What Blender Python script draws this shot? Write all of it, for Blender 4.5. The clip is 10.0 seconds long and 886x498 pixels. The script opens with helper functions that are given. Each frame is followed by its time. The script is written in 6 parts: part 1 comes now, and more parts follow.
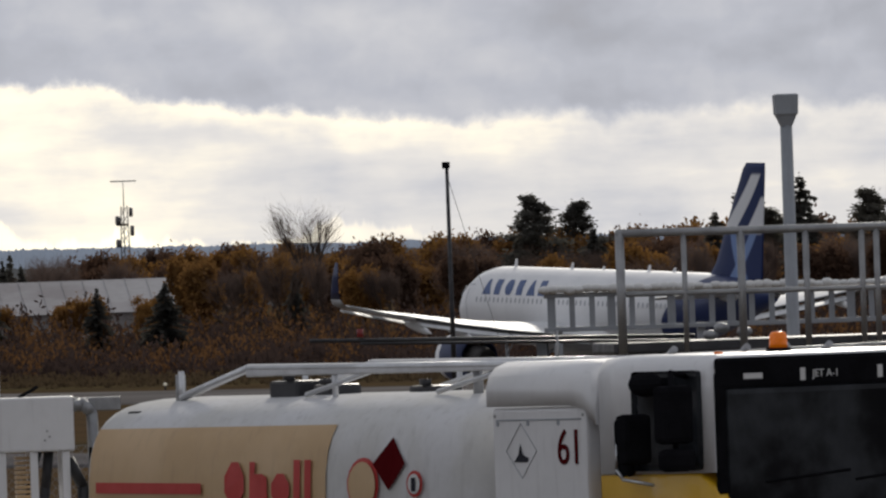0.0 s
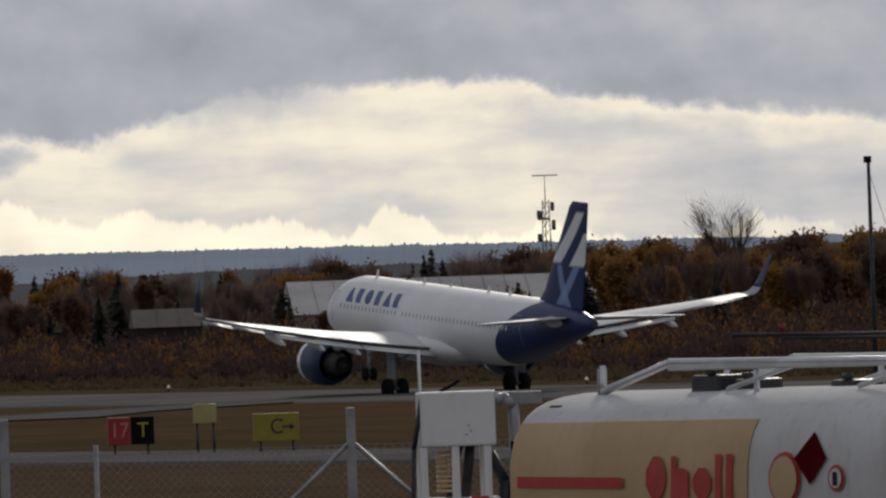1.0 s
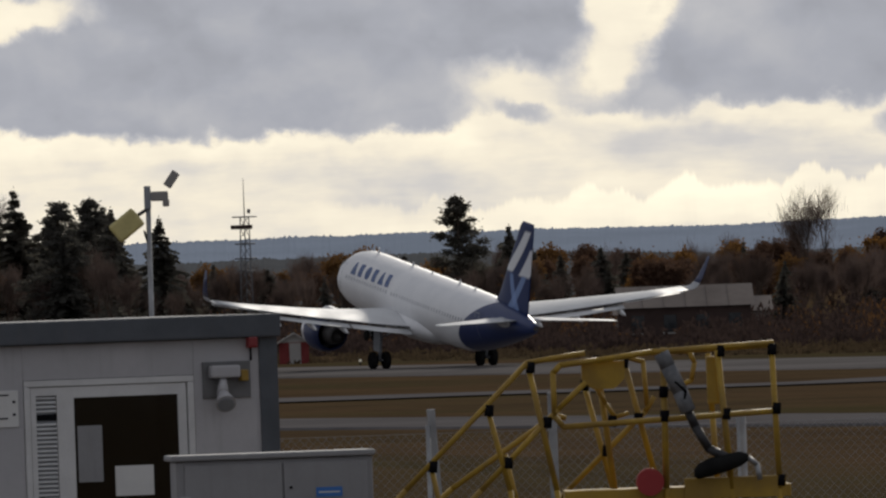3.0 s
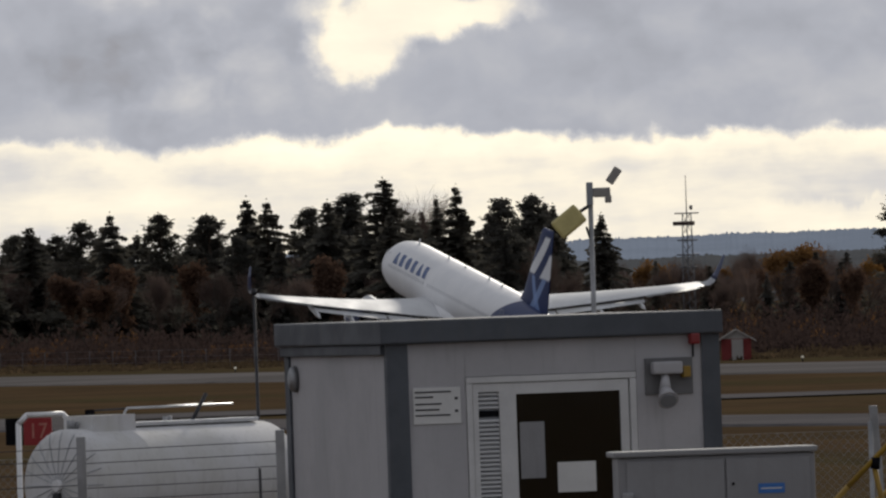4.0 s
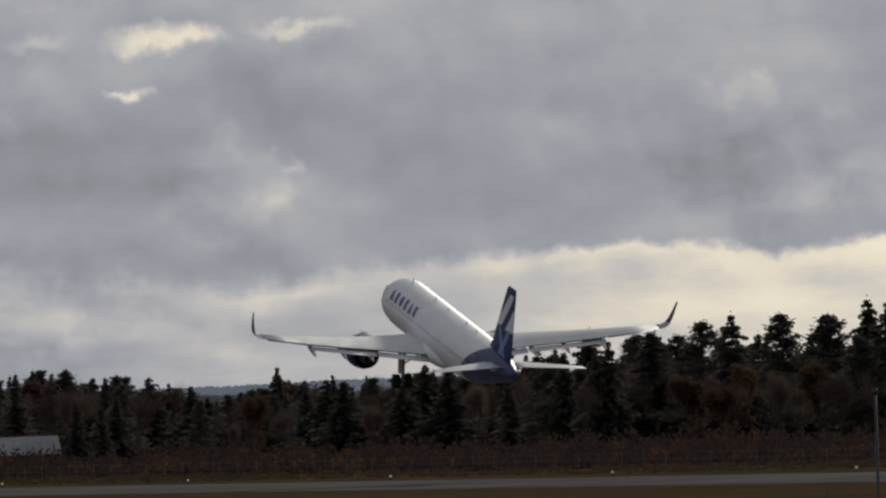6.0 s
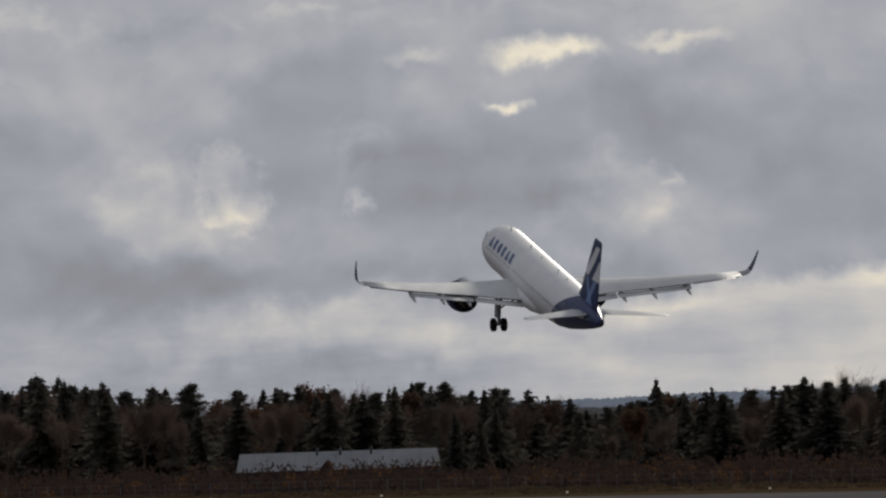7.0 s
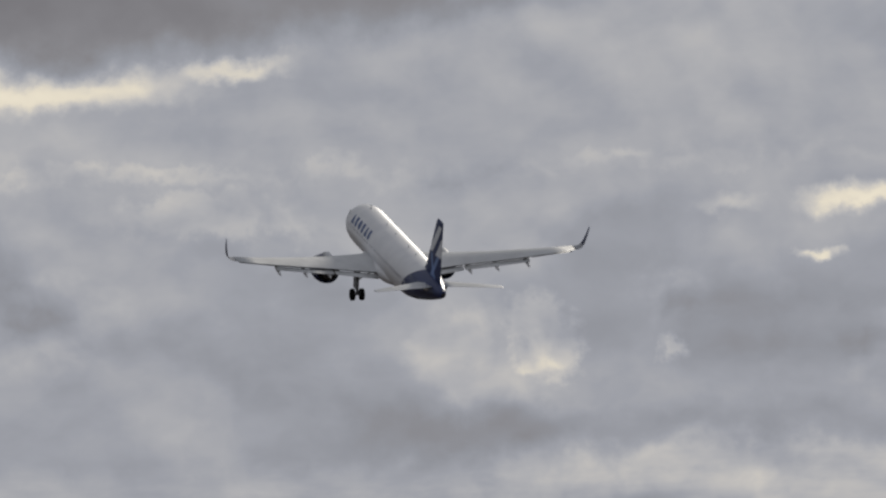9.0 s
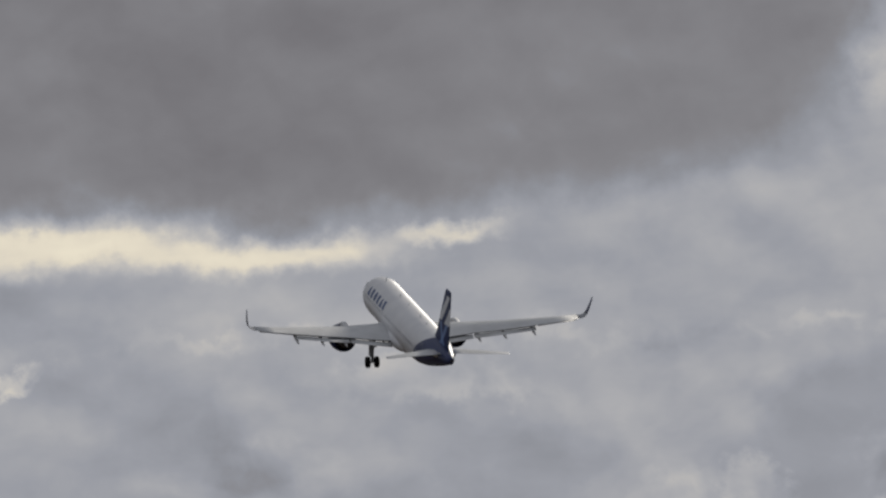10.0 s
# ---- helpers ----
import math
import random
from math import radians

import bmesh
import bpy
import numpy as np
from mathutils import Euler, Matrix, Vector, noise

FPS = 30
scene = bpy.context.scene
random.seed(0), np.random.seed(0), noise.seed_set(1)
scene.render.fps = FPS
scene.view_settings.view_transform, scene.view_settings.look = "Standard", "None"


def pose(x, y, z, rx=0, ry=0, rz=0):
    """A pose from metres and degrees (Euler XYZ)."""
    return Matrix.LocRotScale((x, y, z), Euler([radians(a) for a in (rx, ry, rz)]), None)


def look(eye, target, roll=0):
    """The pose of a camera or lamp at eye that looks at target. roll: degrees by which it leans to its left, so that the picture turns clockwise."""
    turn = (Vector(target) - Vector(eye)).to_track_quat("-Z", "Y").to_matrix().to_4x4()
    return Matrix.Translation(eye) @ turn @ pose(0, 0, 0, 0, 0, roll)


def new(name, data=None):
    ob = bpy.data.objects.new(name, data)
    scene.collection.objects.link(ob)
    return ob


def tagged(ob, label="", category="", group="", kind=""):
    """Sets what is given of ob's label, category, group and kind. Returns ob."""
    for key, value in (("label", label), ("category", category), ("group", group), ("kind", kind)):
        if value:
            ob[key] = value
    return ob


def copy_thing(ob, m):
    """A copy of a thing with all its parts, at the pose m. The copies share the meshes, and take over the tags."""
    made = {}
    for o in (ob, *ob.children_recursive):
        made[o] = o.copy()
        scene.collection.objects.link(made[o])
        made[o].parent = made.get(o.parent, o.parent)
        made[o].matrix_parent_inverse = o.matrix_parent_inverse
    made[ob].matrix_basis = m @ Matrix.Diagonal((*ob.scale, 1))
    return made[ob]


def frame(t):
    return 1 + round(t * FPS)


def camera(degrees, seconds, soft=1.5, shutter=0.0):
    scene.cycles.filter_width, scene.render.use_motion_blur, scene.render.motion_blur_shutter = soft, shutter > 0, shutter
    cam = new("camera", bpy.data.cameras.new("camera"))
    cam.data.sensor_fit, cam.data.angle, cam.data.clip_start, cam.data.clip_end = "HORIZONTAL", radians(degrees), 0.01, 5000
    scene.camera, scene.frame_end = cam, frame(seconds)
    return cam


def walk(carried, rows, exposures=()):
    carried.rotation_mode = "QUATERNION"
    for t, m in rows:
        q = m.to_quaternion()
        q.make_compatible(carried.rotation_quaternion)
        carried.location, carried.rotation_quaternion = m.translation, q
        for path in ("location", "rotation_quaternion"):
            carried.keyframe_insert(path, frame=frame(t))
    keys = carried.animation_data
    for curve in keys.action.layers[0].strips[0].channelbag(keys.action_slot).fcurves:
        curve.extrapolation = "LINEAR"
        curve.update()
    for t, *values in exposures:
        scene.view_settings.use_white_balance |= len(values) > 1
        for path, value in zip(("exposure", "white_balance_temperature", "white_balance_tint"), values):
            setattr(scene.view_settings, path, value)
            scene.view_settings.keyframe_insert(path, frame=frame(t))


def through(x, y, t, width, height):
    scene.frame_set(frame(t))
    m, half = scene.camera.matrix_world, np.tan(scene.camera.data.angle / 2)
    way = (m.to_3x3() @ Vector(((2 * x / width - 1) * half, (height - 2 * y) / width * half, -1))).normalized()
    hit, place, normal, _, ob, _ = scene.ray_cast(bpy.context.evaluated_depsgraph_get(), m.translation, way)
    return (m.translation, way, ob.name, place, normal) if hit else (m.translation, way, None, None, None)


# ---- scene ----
# A spectator's long lens pans after an airliner that takes off beyond an apron.
# Axes: the camera stands at x = y = 0, y points away from it, the runway lies at z = 0.
EYE = Vector((0.0, 0.0, 6.7))
cam = camera(3.5, 10.0, soft=2.4)


def way(az, el):
    """Unit vector for an azimuth (clockwise from +y) and an elevation in degrees."""
    a, e = radians(az), radians(el)
    return Vector((math.sin(a) * math.cos(e), math.cos(a) * math.cos(e), math.sin(e)))


def spot(az, el, d):
    return EYE + way(az, el) * d


VIEW = [(0, 6.204, 0.077), (0.2, 6.020, 0.075), (0.5, 5.733, 0.073), (1, 4.539, 0.112), (1.5, 3.474, 0.181), (2, 2.629, 0.216), (2.5, 1.566, 0.137),
        (2.7, 1.341, 0.102), (3.8, -0.347, 0.081), (4, -0.749, 0.123), (4.5, -1.329, 0.264), (5, -1.938, 0.514), (5.5, -2.588, 0.623), (5.7, -2.849, 0.615),
        (6.8, -4.340, 0.594), (7, -4.683, 0.701), (7.5, -4.762, 0.917), (8, -5.441, 1.134), (8.5, -5.705, 1.237), (9, -5.898, 1.321), (9.5, -6.461, 1.834),
        (10, -6.724, 1.990)]
GAIN = [(0, 0.48), (0.5, 0.30), (1, 0.12), (1.5, -0.12), (2, -0.05), (2.5, 0.05), (4, 0.28), (4.5, 0.12), (5, -0.08), (5.5, -0.16), (7, -0.06), (8, -0.10), (9, -0.08), (10, -0.14)]
walk(cam, [(t, look(EYE, EYE + way(az, el) * 100, -2.0)) for t, az, el in VIEW], GAIN)

# ---- light ----
SUN_AZ, SUN_EL = 14.0, 24.0
sun = new("sun", bpy.data.lights.new("sun", "SUN"))
sun.data.energy, sun.data.angle, sun.data.color = 2.0, radians(5), (1.0, 0.93, 0.82)
sun.matrix_world = look(way(SUN_AZ, SUN_EL) * 50, (0, 0, 0))


class Graph:
    """Short hand for building node trees."""

    def __init__(self, tree):
        self.tree = tree

    def node(self, kind, **settings):
        n = self.tree.nodes.new(kind)
        for key, value in settings.items():
            setattr(n, key, value)
        return n

    def put(self, value, socket):
        if isinstance(value, bpy.types.NodeSocket):
            self.tree.links.new(value, socket)
        elif value is not None:
            socket.default_value = value

    def math(self, op, a, b=None, c=None):
        n = self.node("ShaderNodeMath", operation=op)
        for v, i in zip((a, b, c), n.inputs):
            self.put(v, i)
        return n.outputs[0]

    def vec(self, op, a, b=None):
        n = self.node("ShaderNodeVectorMath", operation=op)
        self.put(a, n.inputs[0])
        self.put(b, n.inputs[1])
        return n.outputs["Value"] if op in ("LENGTH", "DOT_PRODUCT") else n.outputs[0]

    def split(self, v):
        n = self.node("ShaderNodeSeparateXYZ")
        self.put(v, n.inputs[0])
        return n.outputs

    def join(self, x, y, z=0.0):
        n = self.node("ShaderNodeCombineXYZ")
        for v, i in zip((x, y, z), n.inputs):
            self.put(v, i)
        return n.outputs[0]

    def noise(self, v, scale, detail=4.0, rough=0.55, lac=2.0):
        n = self.node("ShaderNodeTexNoise")
        self.put(v, n.inputs["Vector"])
        n.inputs["Scale"].default_value = scale
        n.inputs["Detail"].default_value = detail
        n.inputs["Roughness"].default_value = rough
        n.inputs["Lacunarity"].default_value = lac
        return n

    def span(self, v, a, b, c=0.0, d=1.0, smooth=True):
        n = self.node("ShaderNodeMapRange", interpolation_type="SMOOTHSTEP" if smooth else "LINEAR")
        for x, i in zip((v, a, b, c, d), n.inputs):
            self.put(x, i)
        return n.outputs[0]

    def ramp(self, v, stops, kind="LINEAR"):
        n = self.node("ShaderNodeValToRGB")
        self.put(v, n.inputs[0])
        r = n.color_ramp
        r.interpolation = kind
        while len(r.elements) < len(stops):
            r.elements.new(0.5)
        for e, (p, c) in zip(r.elements, stops):
            e.position, e.color = p, (*c, 1) if isinstance(c, tuple) else (c, c, c, 1)
        return n.outputs[0]

    def mix(self, f, a, b, kind="MIX"):
        n = self.node("ShaderNodeMix", data_type="RGBA", blend_type=kind)
        for v, i in zip((f, a, b), (n.inputs[0], n.inputs[6], n.inputs[7])):
            self.put((*v, 1) if isinstance(v, tuple) and len(v) == 3 else v, i)
        return n.outputs[2]


# The broken cloud deck, in degrees: azimuth, elevation, half width, half height, brightness (for puffs: how much brighter), softness.
# Rifts let the bright layer behind show, banks are dense clouds before them, puffs are sunlit heads.
RIFTS = [(1.76, 0.99, 0.165, 0.19, 0.88, 0.5), (1.66, 0.80, 0.170, 0.15, 0.84, 0.7), (1.37, 0.604, 0.290, 0.116, 0.78, 0.9), (1.32, 0.710, 0.246, 0.100, 0.78, 0.8),
         (-0.82, 1.08, 0.47, 0.115, 0.86, 0.45), (-1.06, 0.955, 0.20, 0.16, 0.86, 0.45), (-4.25, 1.466, 0.190, 0.054, 0.86, 1.0), (-3.75, 1.507, 0.179, 0.029, 0.74, 1.0),
         (-4.39, 1.252, 0.062, 0.029, 0.84, 1.0), (-4.77, 1.455, 0.138, 0.040, 0.62, 1.0), (-8.29, 2.057, 0.759, 0.112, 0.84, 0.8), (-9.25, 2.078, 0.893, 0.123, 0.82, 0.8),
         (-7.40, 1.993, 0.536, 0.085, 0.82, 0.8), (-6.71, 2.054, 0.234, 0.045, 0.78, 0.9), (-4.94, 2.710, 0.134, 0.246, 0.64, 0.9), (-3.72, 2.062, 0.201, 0.076, 0.70, 0.9)]
BANKS = [(-0.52, 0.86, 0.27, 0.15, 0.40, 0.4), (-0.80, 0.79, 0.19, 0.09, 0.40, 0.4), (-1.09, 1.080, 0.058, 0.049, 0.70, 0.9), (1.89, 0.642, 0.134, 0.089, 0.50, 0.8),
         (2.81, 0.525, 0.156, 0.045, 0.50, 0.9), (1.32, 0.598, 0.134, 0.040, 0.52, 0.9), (-5.30, 1.104, 0.268, 0.234, 0.36, 0.5), (-4.01, 1.105, 0.379, 0.290, 0.33, 0.5),
         (-3.26, 0.900, 0.424, 0.335, 0.34, 0.8), (-7.30, 3.11, 2.50, 1.03, 0.13, 0.20), (-9.80, 3.05, 2.1, 0.94, 0.13, 0.25), (-5.95, 2.62, 0.85, 0.40, 0.19, 0.6), (-4.80, 0.593, 0.938, 0.085, 0.31, 1.0),
         (-5.15, 1.277, 0.335, 0.212, 0.34, 0.6), (3.17, 0.842, 1.116, 0.246, 0.38, 0.7), (-5.88, 0.577, 0.737, 0.123, 0.28, 1.0)]
PUFFS = [(-5.54, 0.985, 0.165, 0.150, 0.15, 0.35), (-5.76, 0.874, 0.290, 0.223, 0.07, 0.5), (-4.95, 0.873, 0.085, 0.065, 0.24, 0.7), (-3.81, 0.986, 0.058, 0.045, 0.10, 0.9),
         (-4.99, 1.138, 0.179, 0.134, 0.06, 0.8), (-6.78, 1.478, 0.402, 0.100, 0.08, 0.45), (-6.10, 1.637, 2.232, 0.040, 0.05, 1.0), (-4.02, 0.886, 0.268, 0.212, 0.07, 0.6),
         (-2.01, 1.219, 0.134, 0.078, 0.06, 0.8), (-5.03, 0.344, 1.116, 0.201, 0.04, 0.8), (-1.80, 0.878, 0.580, 0.246, 0.05, 0.7), (-7.50, 1.093, 0.335, 0.201, 0.05, 0.7),
         (-8.44, 1.542, 0.156, 0.040, 0.26, 1.0)]


def sky():
    world = bpy.data.worlds.new("overcast sky")
    scene.world = world
    world.use_nodes = True
    g = Graph(world.node_tree)
    g.tree.nodes.clear()
    air = g.node("ShaderNodeTexSky", sky_type="NISHITA", sun_disc=False)
    air.sun_elevation, air.sun_rotation = radians(SUN_EL), radians(SUN_AZ)
    d = g.split(g.node("ShaderNodeTexCoord").outputs["Generated"])
    az = g.math("MULTIPLY", g.math("ARCTAN2", d[0], d[1]), 57.29578)
    el = g.math("MULTIPLY", g.math("ARCSINE", d[2]), 57.29578)
    flat = g.join(az, el)
    # billowing edges: a broad swell and small curls on it
    swell = g.vec("MULTIPLY", g.vec("SUBTRACT", g.noise(flat, 2.8, 3, 0.55).outputs["Color"], (0.5, 0.5, 0.5)), (0.30, 0.20, 0.0))
    curls = g.vec("MULTIPLY", g.vec("SUBTRACT", g.noise(flat, 9.0, 5, 0.6).outputs["Color"], (0.5, 0.5, 0.5)), (0.15, 0.12, 0.0))
    p = g.vec("ADD", flat, g.vec("ADD", swell, curls))
    q = g.split(p)
    # height of the deck's lower edge along the horizon
    edge = g.ramp(g.span(q[0], -9, 9, smooth=False), [
        (0.00, 0.42), (0.142, 0.462), (0.204, 0.480), (0.259, 0.492), (0.30, 0.515), (0.332, 0.575), (0.362, 0.580), (0.372, 0.540), (0.38, 0.588), (0.407, 0.561), (0.43, 0.591), (0.449, 0.612),
        (0.467, 0.555), (0.50, 0.55), (0.555, 0.548), (0.568, 0.615), (0.62, 0.63), (0.656, 0.612), (0.67, 0.592), (0.69, 0.625), (0.708, 0.75), (0.745, 0.785),
        (0.762, 0.779), (0.78, 0.706), (0.815, 0.645), (0.855, 0.59), (0.90, 0.60), (1.0, 0.60)])
    edge_soft = g.ramp(g.span(az, -9, 9, smooth=False), [(0.0, 0.12), (0.22, 0.11), (0.30, 0.05), (0.36, 0.03), (0.8, 0.03), (0.9, 0.05)])
    deck = g.span(g.math("SUBTRACT", q[1], edge), g.math("MULTIPLY", edge_soft, -1.0), edge_soft)
    # relief of the cloud masses, lit from above
    lumps = g.vec("ADD", g.vec("MULTIPLY", flat, (1.0, 1.25, 0.0)), g.vec("MULTIPLY", swell, (0.8, 0.8, 0.0)))
    relief = g.math("SUBTRACT", g.noise(lumps, 1.15, 5, 0.48).outputs["Fac"], g.noise(g.vec("ADD", lumps, (0.05, 0.13, 0.0)), 1.15, 5, 0.48).outputs["Fac"])
    streaks = g.noise(g.join(az, g.math("MULTIPLY", el, 4.5)), 1.1, 5, 0.55).outputs["Fac"]
    broad = g.noise(g.vec("ADD", g.vec("MULTIPLY", flat, (1.0, 1.7, 0.0)), (7.3, 2.1, 0.0)), 0.9, 3, 0.5).outputs["Fac"]
    under_level = g.ramp(g.span(az, -9, 9, smooth=False), [
        (0.0, 0.37), (0.18, 0.37), (0.235, 0.43), (0.27, 0.53), (0.33, 0.64), (0.42, 0.78), (0.60, 0.80), (0.70, 0.82), (0.77, 0.80), (0.84, 0.64), (1.0, 0.56)])
    under = g.math("ADD", under_level, g.math("MULTIPLY", g.math("SUBTRACT", streaks, 0.52), 0.52))
    under = g.math("ADD", under, g.math("MULTIPLY", relief, 0.55))
    # a row of bright cumulus heads low over the horizon
    heads = g.noise(g.join(az, 3.7), 2.6, 6, 0.6).outputs["Fac"]
    heads = g.math("MULTIPLY_ADD", g.math("SUBTRACT", heads, 0.5), 0.55, g.ramp(g.span(az, -9, 9, smooth=False), [(0.0, 0.10), (0.2, 0.20), (0.4, 0.26), (0.55, 0.28), (0.68, 0.26), (0.74, 0.24), (0.8, 0.14), (1.0, 0.10)]))
    low = g.math("SUBTRACT", heads, el)
    under = g.math("ADD", under, g.math("MULTIPLY", g.span(low, -0.012, 0.02, -0.06, 0.14), g.math("MULTIPLY", g.span(low, 0.26, 0.04), g.ramp(g.span(az, -9, 9, smooth=False), [(0.0, 0.0), (0.52, 0.0), (0.60, 1.0), (0.80, 1.0), (0.86, 0.2), (1.0, 0.0)]))))
    under = g.math("ADD", under, g.span(g.math("SUBTRACT", edge, q[1]), 0.0, 0.16, 0.12, 0.0))
    over = g.math("MULTIPLY_ADD", relief, 0.72, g.math("MULTIPLY_ADD", broad, 0.24, 0.285))
    over = g.math("ADD", over, g.math("MULTIPLY", g.math("SUBTRACT", streaks, 0.5), 0.10))
    over = g.math("ADD", over, g.span(el, 1.1, 1.7, 0.0, 0.045))
    level = g.math("ADD", g.math("MULTIPLY", over, deck), g.math("MULTIPLY", under, g.math("SUBTRACT", 1.0, deck)))

    torn = g.vec("ADD", flat, g.vec("ADD", g.vec("MULTIPLY", swell, (1.5, 1.5, 0.0)), g.vec("MULTIPLY", curls, (1.8, 1.8, 0.0))))

    def inside(a, e, w, h, soft, q2=p):
        r = g.vec("LENGTH", g.vec("MULTIPLY", g.vec("SUBTRACT", q2, (a, e, 0)), (1 / w, 1 / h, 0)))
        return g.span(r, 1 + soft * 0.5, 1 - soft * 0.9)

    def toward(level, mask, target):
        return g.math("MULTIPLY_ADD", mask, g.math("SUBTRACT", target, level), level)
    bright = g.math("MULTIPLY_ADD", g.math("SUBTRACT", streaks, 0.5), 0.35, g.math("MULTIPLY", relief, 0.5))
    dull = g.math("MULTIPLY", relief, 0.55)
    for a, e, w, h, target, soft in RIFTS:
        level = toward(level, inside(a, e, w, h, soft), g.math("ADD", bright, target))
    for a, e, w, h, target, soft in BANKS:
        level = toward(level, inside(a, e, w, h, soft), g.math("ADD", dull, target))
    for a, e, w, h, more, soft in PUFFS:
        level = g.math("MULTIPLY_ADD", inside(a, e, w, h, soft, torn), g.math("MULTIPLY_ADD", relief, 0.9, more), level)
    clouds = g.ramp(level, [(0.0, (0.168, 0.163, 0.178)), (0.2, (0.245, 0.243, 0.263)), (0.31, (0.295, 0.307, 0.345)), (0.40, (0.350, 0.363, 0.406)), (0.52, (0.447, 0.450, 0.472)),
                            (0.66, (0.580, 0.560, 0.538)), (0.80, (0.81, 0.742, 0.612)), (1.0, (0.99, 0.91, 0.72))])
    # heavy cloud overhead and behind
    clouds = g.mix(g.span(el, 2.6, 14.0), clouds, g.mix(0.42, clouds, (0.15, 0.16, 0.18)))
    mixed = g.mix(0.996, g.vec("MULTIPLY", air.outputs[0], (0.1, 0.1, 0.1)), clouds)
    back = g.node("ShaderNodeBackground")
    g.put(mixed, back.inputs[0])
    back.inputs[1].default_value = 1.0
    g.put(back.outputs[0], g.node("ShaderNodeOutputWorld").inputs[0])


sky()


# ---- materials ----
def material(name, color, rough=0.6, metal=0.0, second=None, scale=3.0, fine=40.0, bump=0.0, spread=0.25, dirt=0.0, emit=0.0, coat=0.0):
    """Two scales of variation over a base colour; second: the colour that the patches turn to."""
    m = bpy.data.materials.new(name)
    m.use_nodes = True
    g = Graph(m.node_tree)
    b = m.node_tree.nodes["Principled BSDF"]
    at = g.node("ShaderNodeTexCoord").outputs["Object"]
    large, small = g.noise(at, scale, 5).outputs["Fac"], g.noise(at, fine, 3).outputs["Fac"]
    second = second or tuple(c * (1 - spread) for c in color)
    c = g.mix(g.span(large, 0.38, 0.64), color, second)
    c = g.mix(g.span(small, 0.35, 0.75, 0.0, spread), c, tuple(x * 0.55 for x in color))
    if dirt:
        streak = g.noise(g.vec("MULTIPLY", at, (6, 6, 0.7)), 2.0, 5).outputs["Fac"]
        c = g.mix(g.span(streak, 0.52, 0.72, 0.0, dirt), c, (0.10, 0.085, 0.07))
    g.put(c, b.inputs["Base Color"])
    g.put(g.span(large, 0.3, 0.7, max(0.02, rough - 0.08), min(1, rough + 0.08)), b.inputs["Roughness"])
    b.inputs["Metallic"].default_value = metal
    b.inputs["Coat Weight"].default_value = coat
    if rough > 0.68:
        b.inputs["Specular IOR Level"].default_value = 0.0
    if bump:
        n = g.node("ShaderNodeBump")
        n.inputs["Strength"].default_value = bump
        g.put(small, n.inputs["Height"])
        g.put(n.outputs[0], b.inputs["Normal"])
    if emit:
        b.inputs["Emission Color"].default_value = (*color, 1)
        b.inputs["Emission Strength"].default_value = emit
    return m


def foliage(name, a, b2, through=0.35):
    """Leaves and twigs that vary from tree to tree and from clump to clump, and let some light through."""
    m = bpy.data.materials.new(name)
    m.use_nodes = True
    g = Graph(m.node_tree)
    g.tree.nodes.remove(m.node_tree.nodes["Principled BSDF"])
    tree = g.node("ShaderNodeObjectInfo").outputs["Random"]
    clump = g.node("ShaderNodeNewGeometry").outputs["Random Per Island"]
    c = g.mix(g.math("MULTIPLY_ADD", clump, 0.35, g.math("MULTIPLY", tree, 0.65)), a, b2)
    front, back, both = g.node("ShaderNodeBsdfDiffuse"), g.node("ShaderNodeBsdfTranslucent"), g.node("ShaderNodeMixShader")
    g.put(c, front.inputs[0])
    g.put(c, back.inputs[0])
    both.inputs[0].default_value = through
    g.put(front.outputs[0], both.inputs[1])
    g.put(back.outputs[0], both.inputs[2])
    g.put(both.outputs[0], g.tree.nodes["Material Output"].inputs[0])
    return m


WHITE = material("white vehicle paint", (0.74, 0.74, 0.75), 0.35, scale=0.8, fine=9, spread=0.07, dirt=0.12, coat=0.3)
TANKWHITE = material("white weathered tank paint", (0.64, 0.64, 0.65), 0.7, second=(0.58, 0.575, 0.56), scale=1.2, fine=14, spread=0.1, dirt=0.14)
FUSE_DARK = material("black rubber", (0.02, 0.02, 0.02), 0.8, scale=6, bump=0.1)
TYRE = FUSE_DARK
STEEL = material("grey galvanised steel", (0.34, 0.345, 0.355), 0.5, 0.6, scale=4, fine=60, spread=0.2, dirt=0.15)
STEELDARK = material("weathered mast steel", (0.14, 0.14, 0.15), 0.6, 0.4, scale=2)
GREYPAINT = material("grey painted steel", (0.30, 0.32, 0.35), 0.55, scale=2, fine=30, spread=0.12, dirt=0.15)
DARKSTEEL = material("dark steel", (0.05, 0.05, 0.055), 0.5, 0.5, scale=4)
ALU = material("dull aluminium", (0.62, 0.63, 0.65), 0.38, 0.8, scale=3, spread=0.15)
BEIGE = material("beige painted panel", (0.54, 0.37, 0.20), 0.42, second=(0.49, 0.33, 0.17), scale=1.0, fine=9, spread=0.08, dirt=0.12)
RED = material("red painted lettering", (0.50, 0.035, 0.03), 0.5, scale=4, spread=0.12)
DARKRED = material("dark red placard", (0.09, 0.007, 0.009), 0.9, scale=4, spread=0.1)
YELLOW = material("yellow safety paint", (0.39, 0.24, 0.018), 0.6, second=(0.27, 0.165, 0.025), scale=3, fine=25, spread=0.2, dirt=0.2)
CABYELLOW = material("yellow cab paint", (0.78, 0.45, 0.01), 0.4, scale=2, spread=0.08, coat=0.3)
BLACK = material("black plastic", (0.012, 0.012, 0.014), 0.7, scale=5)
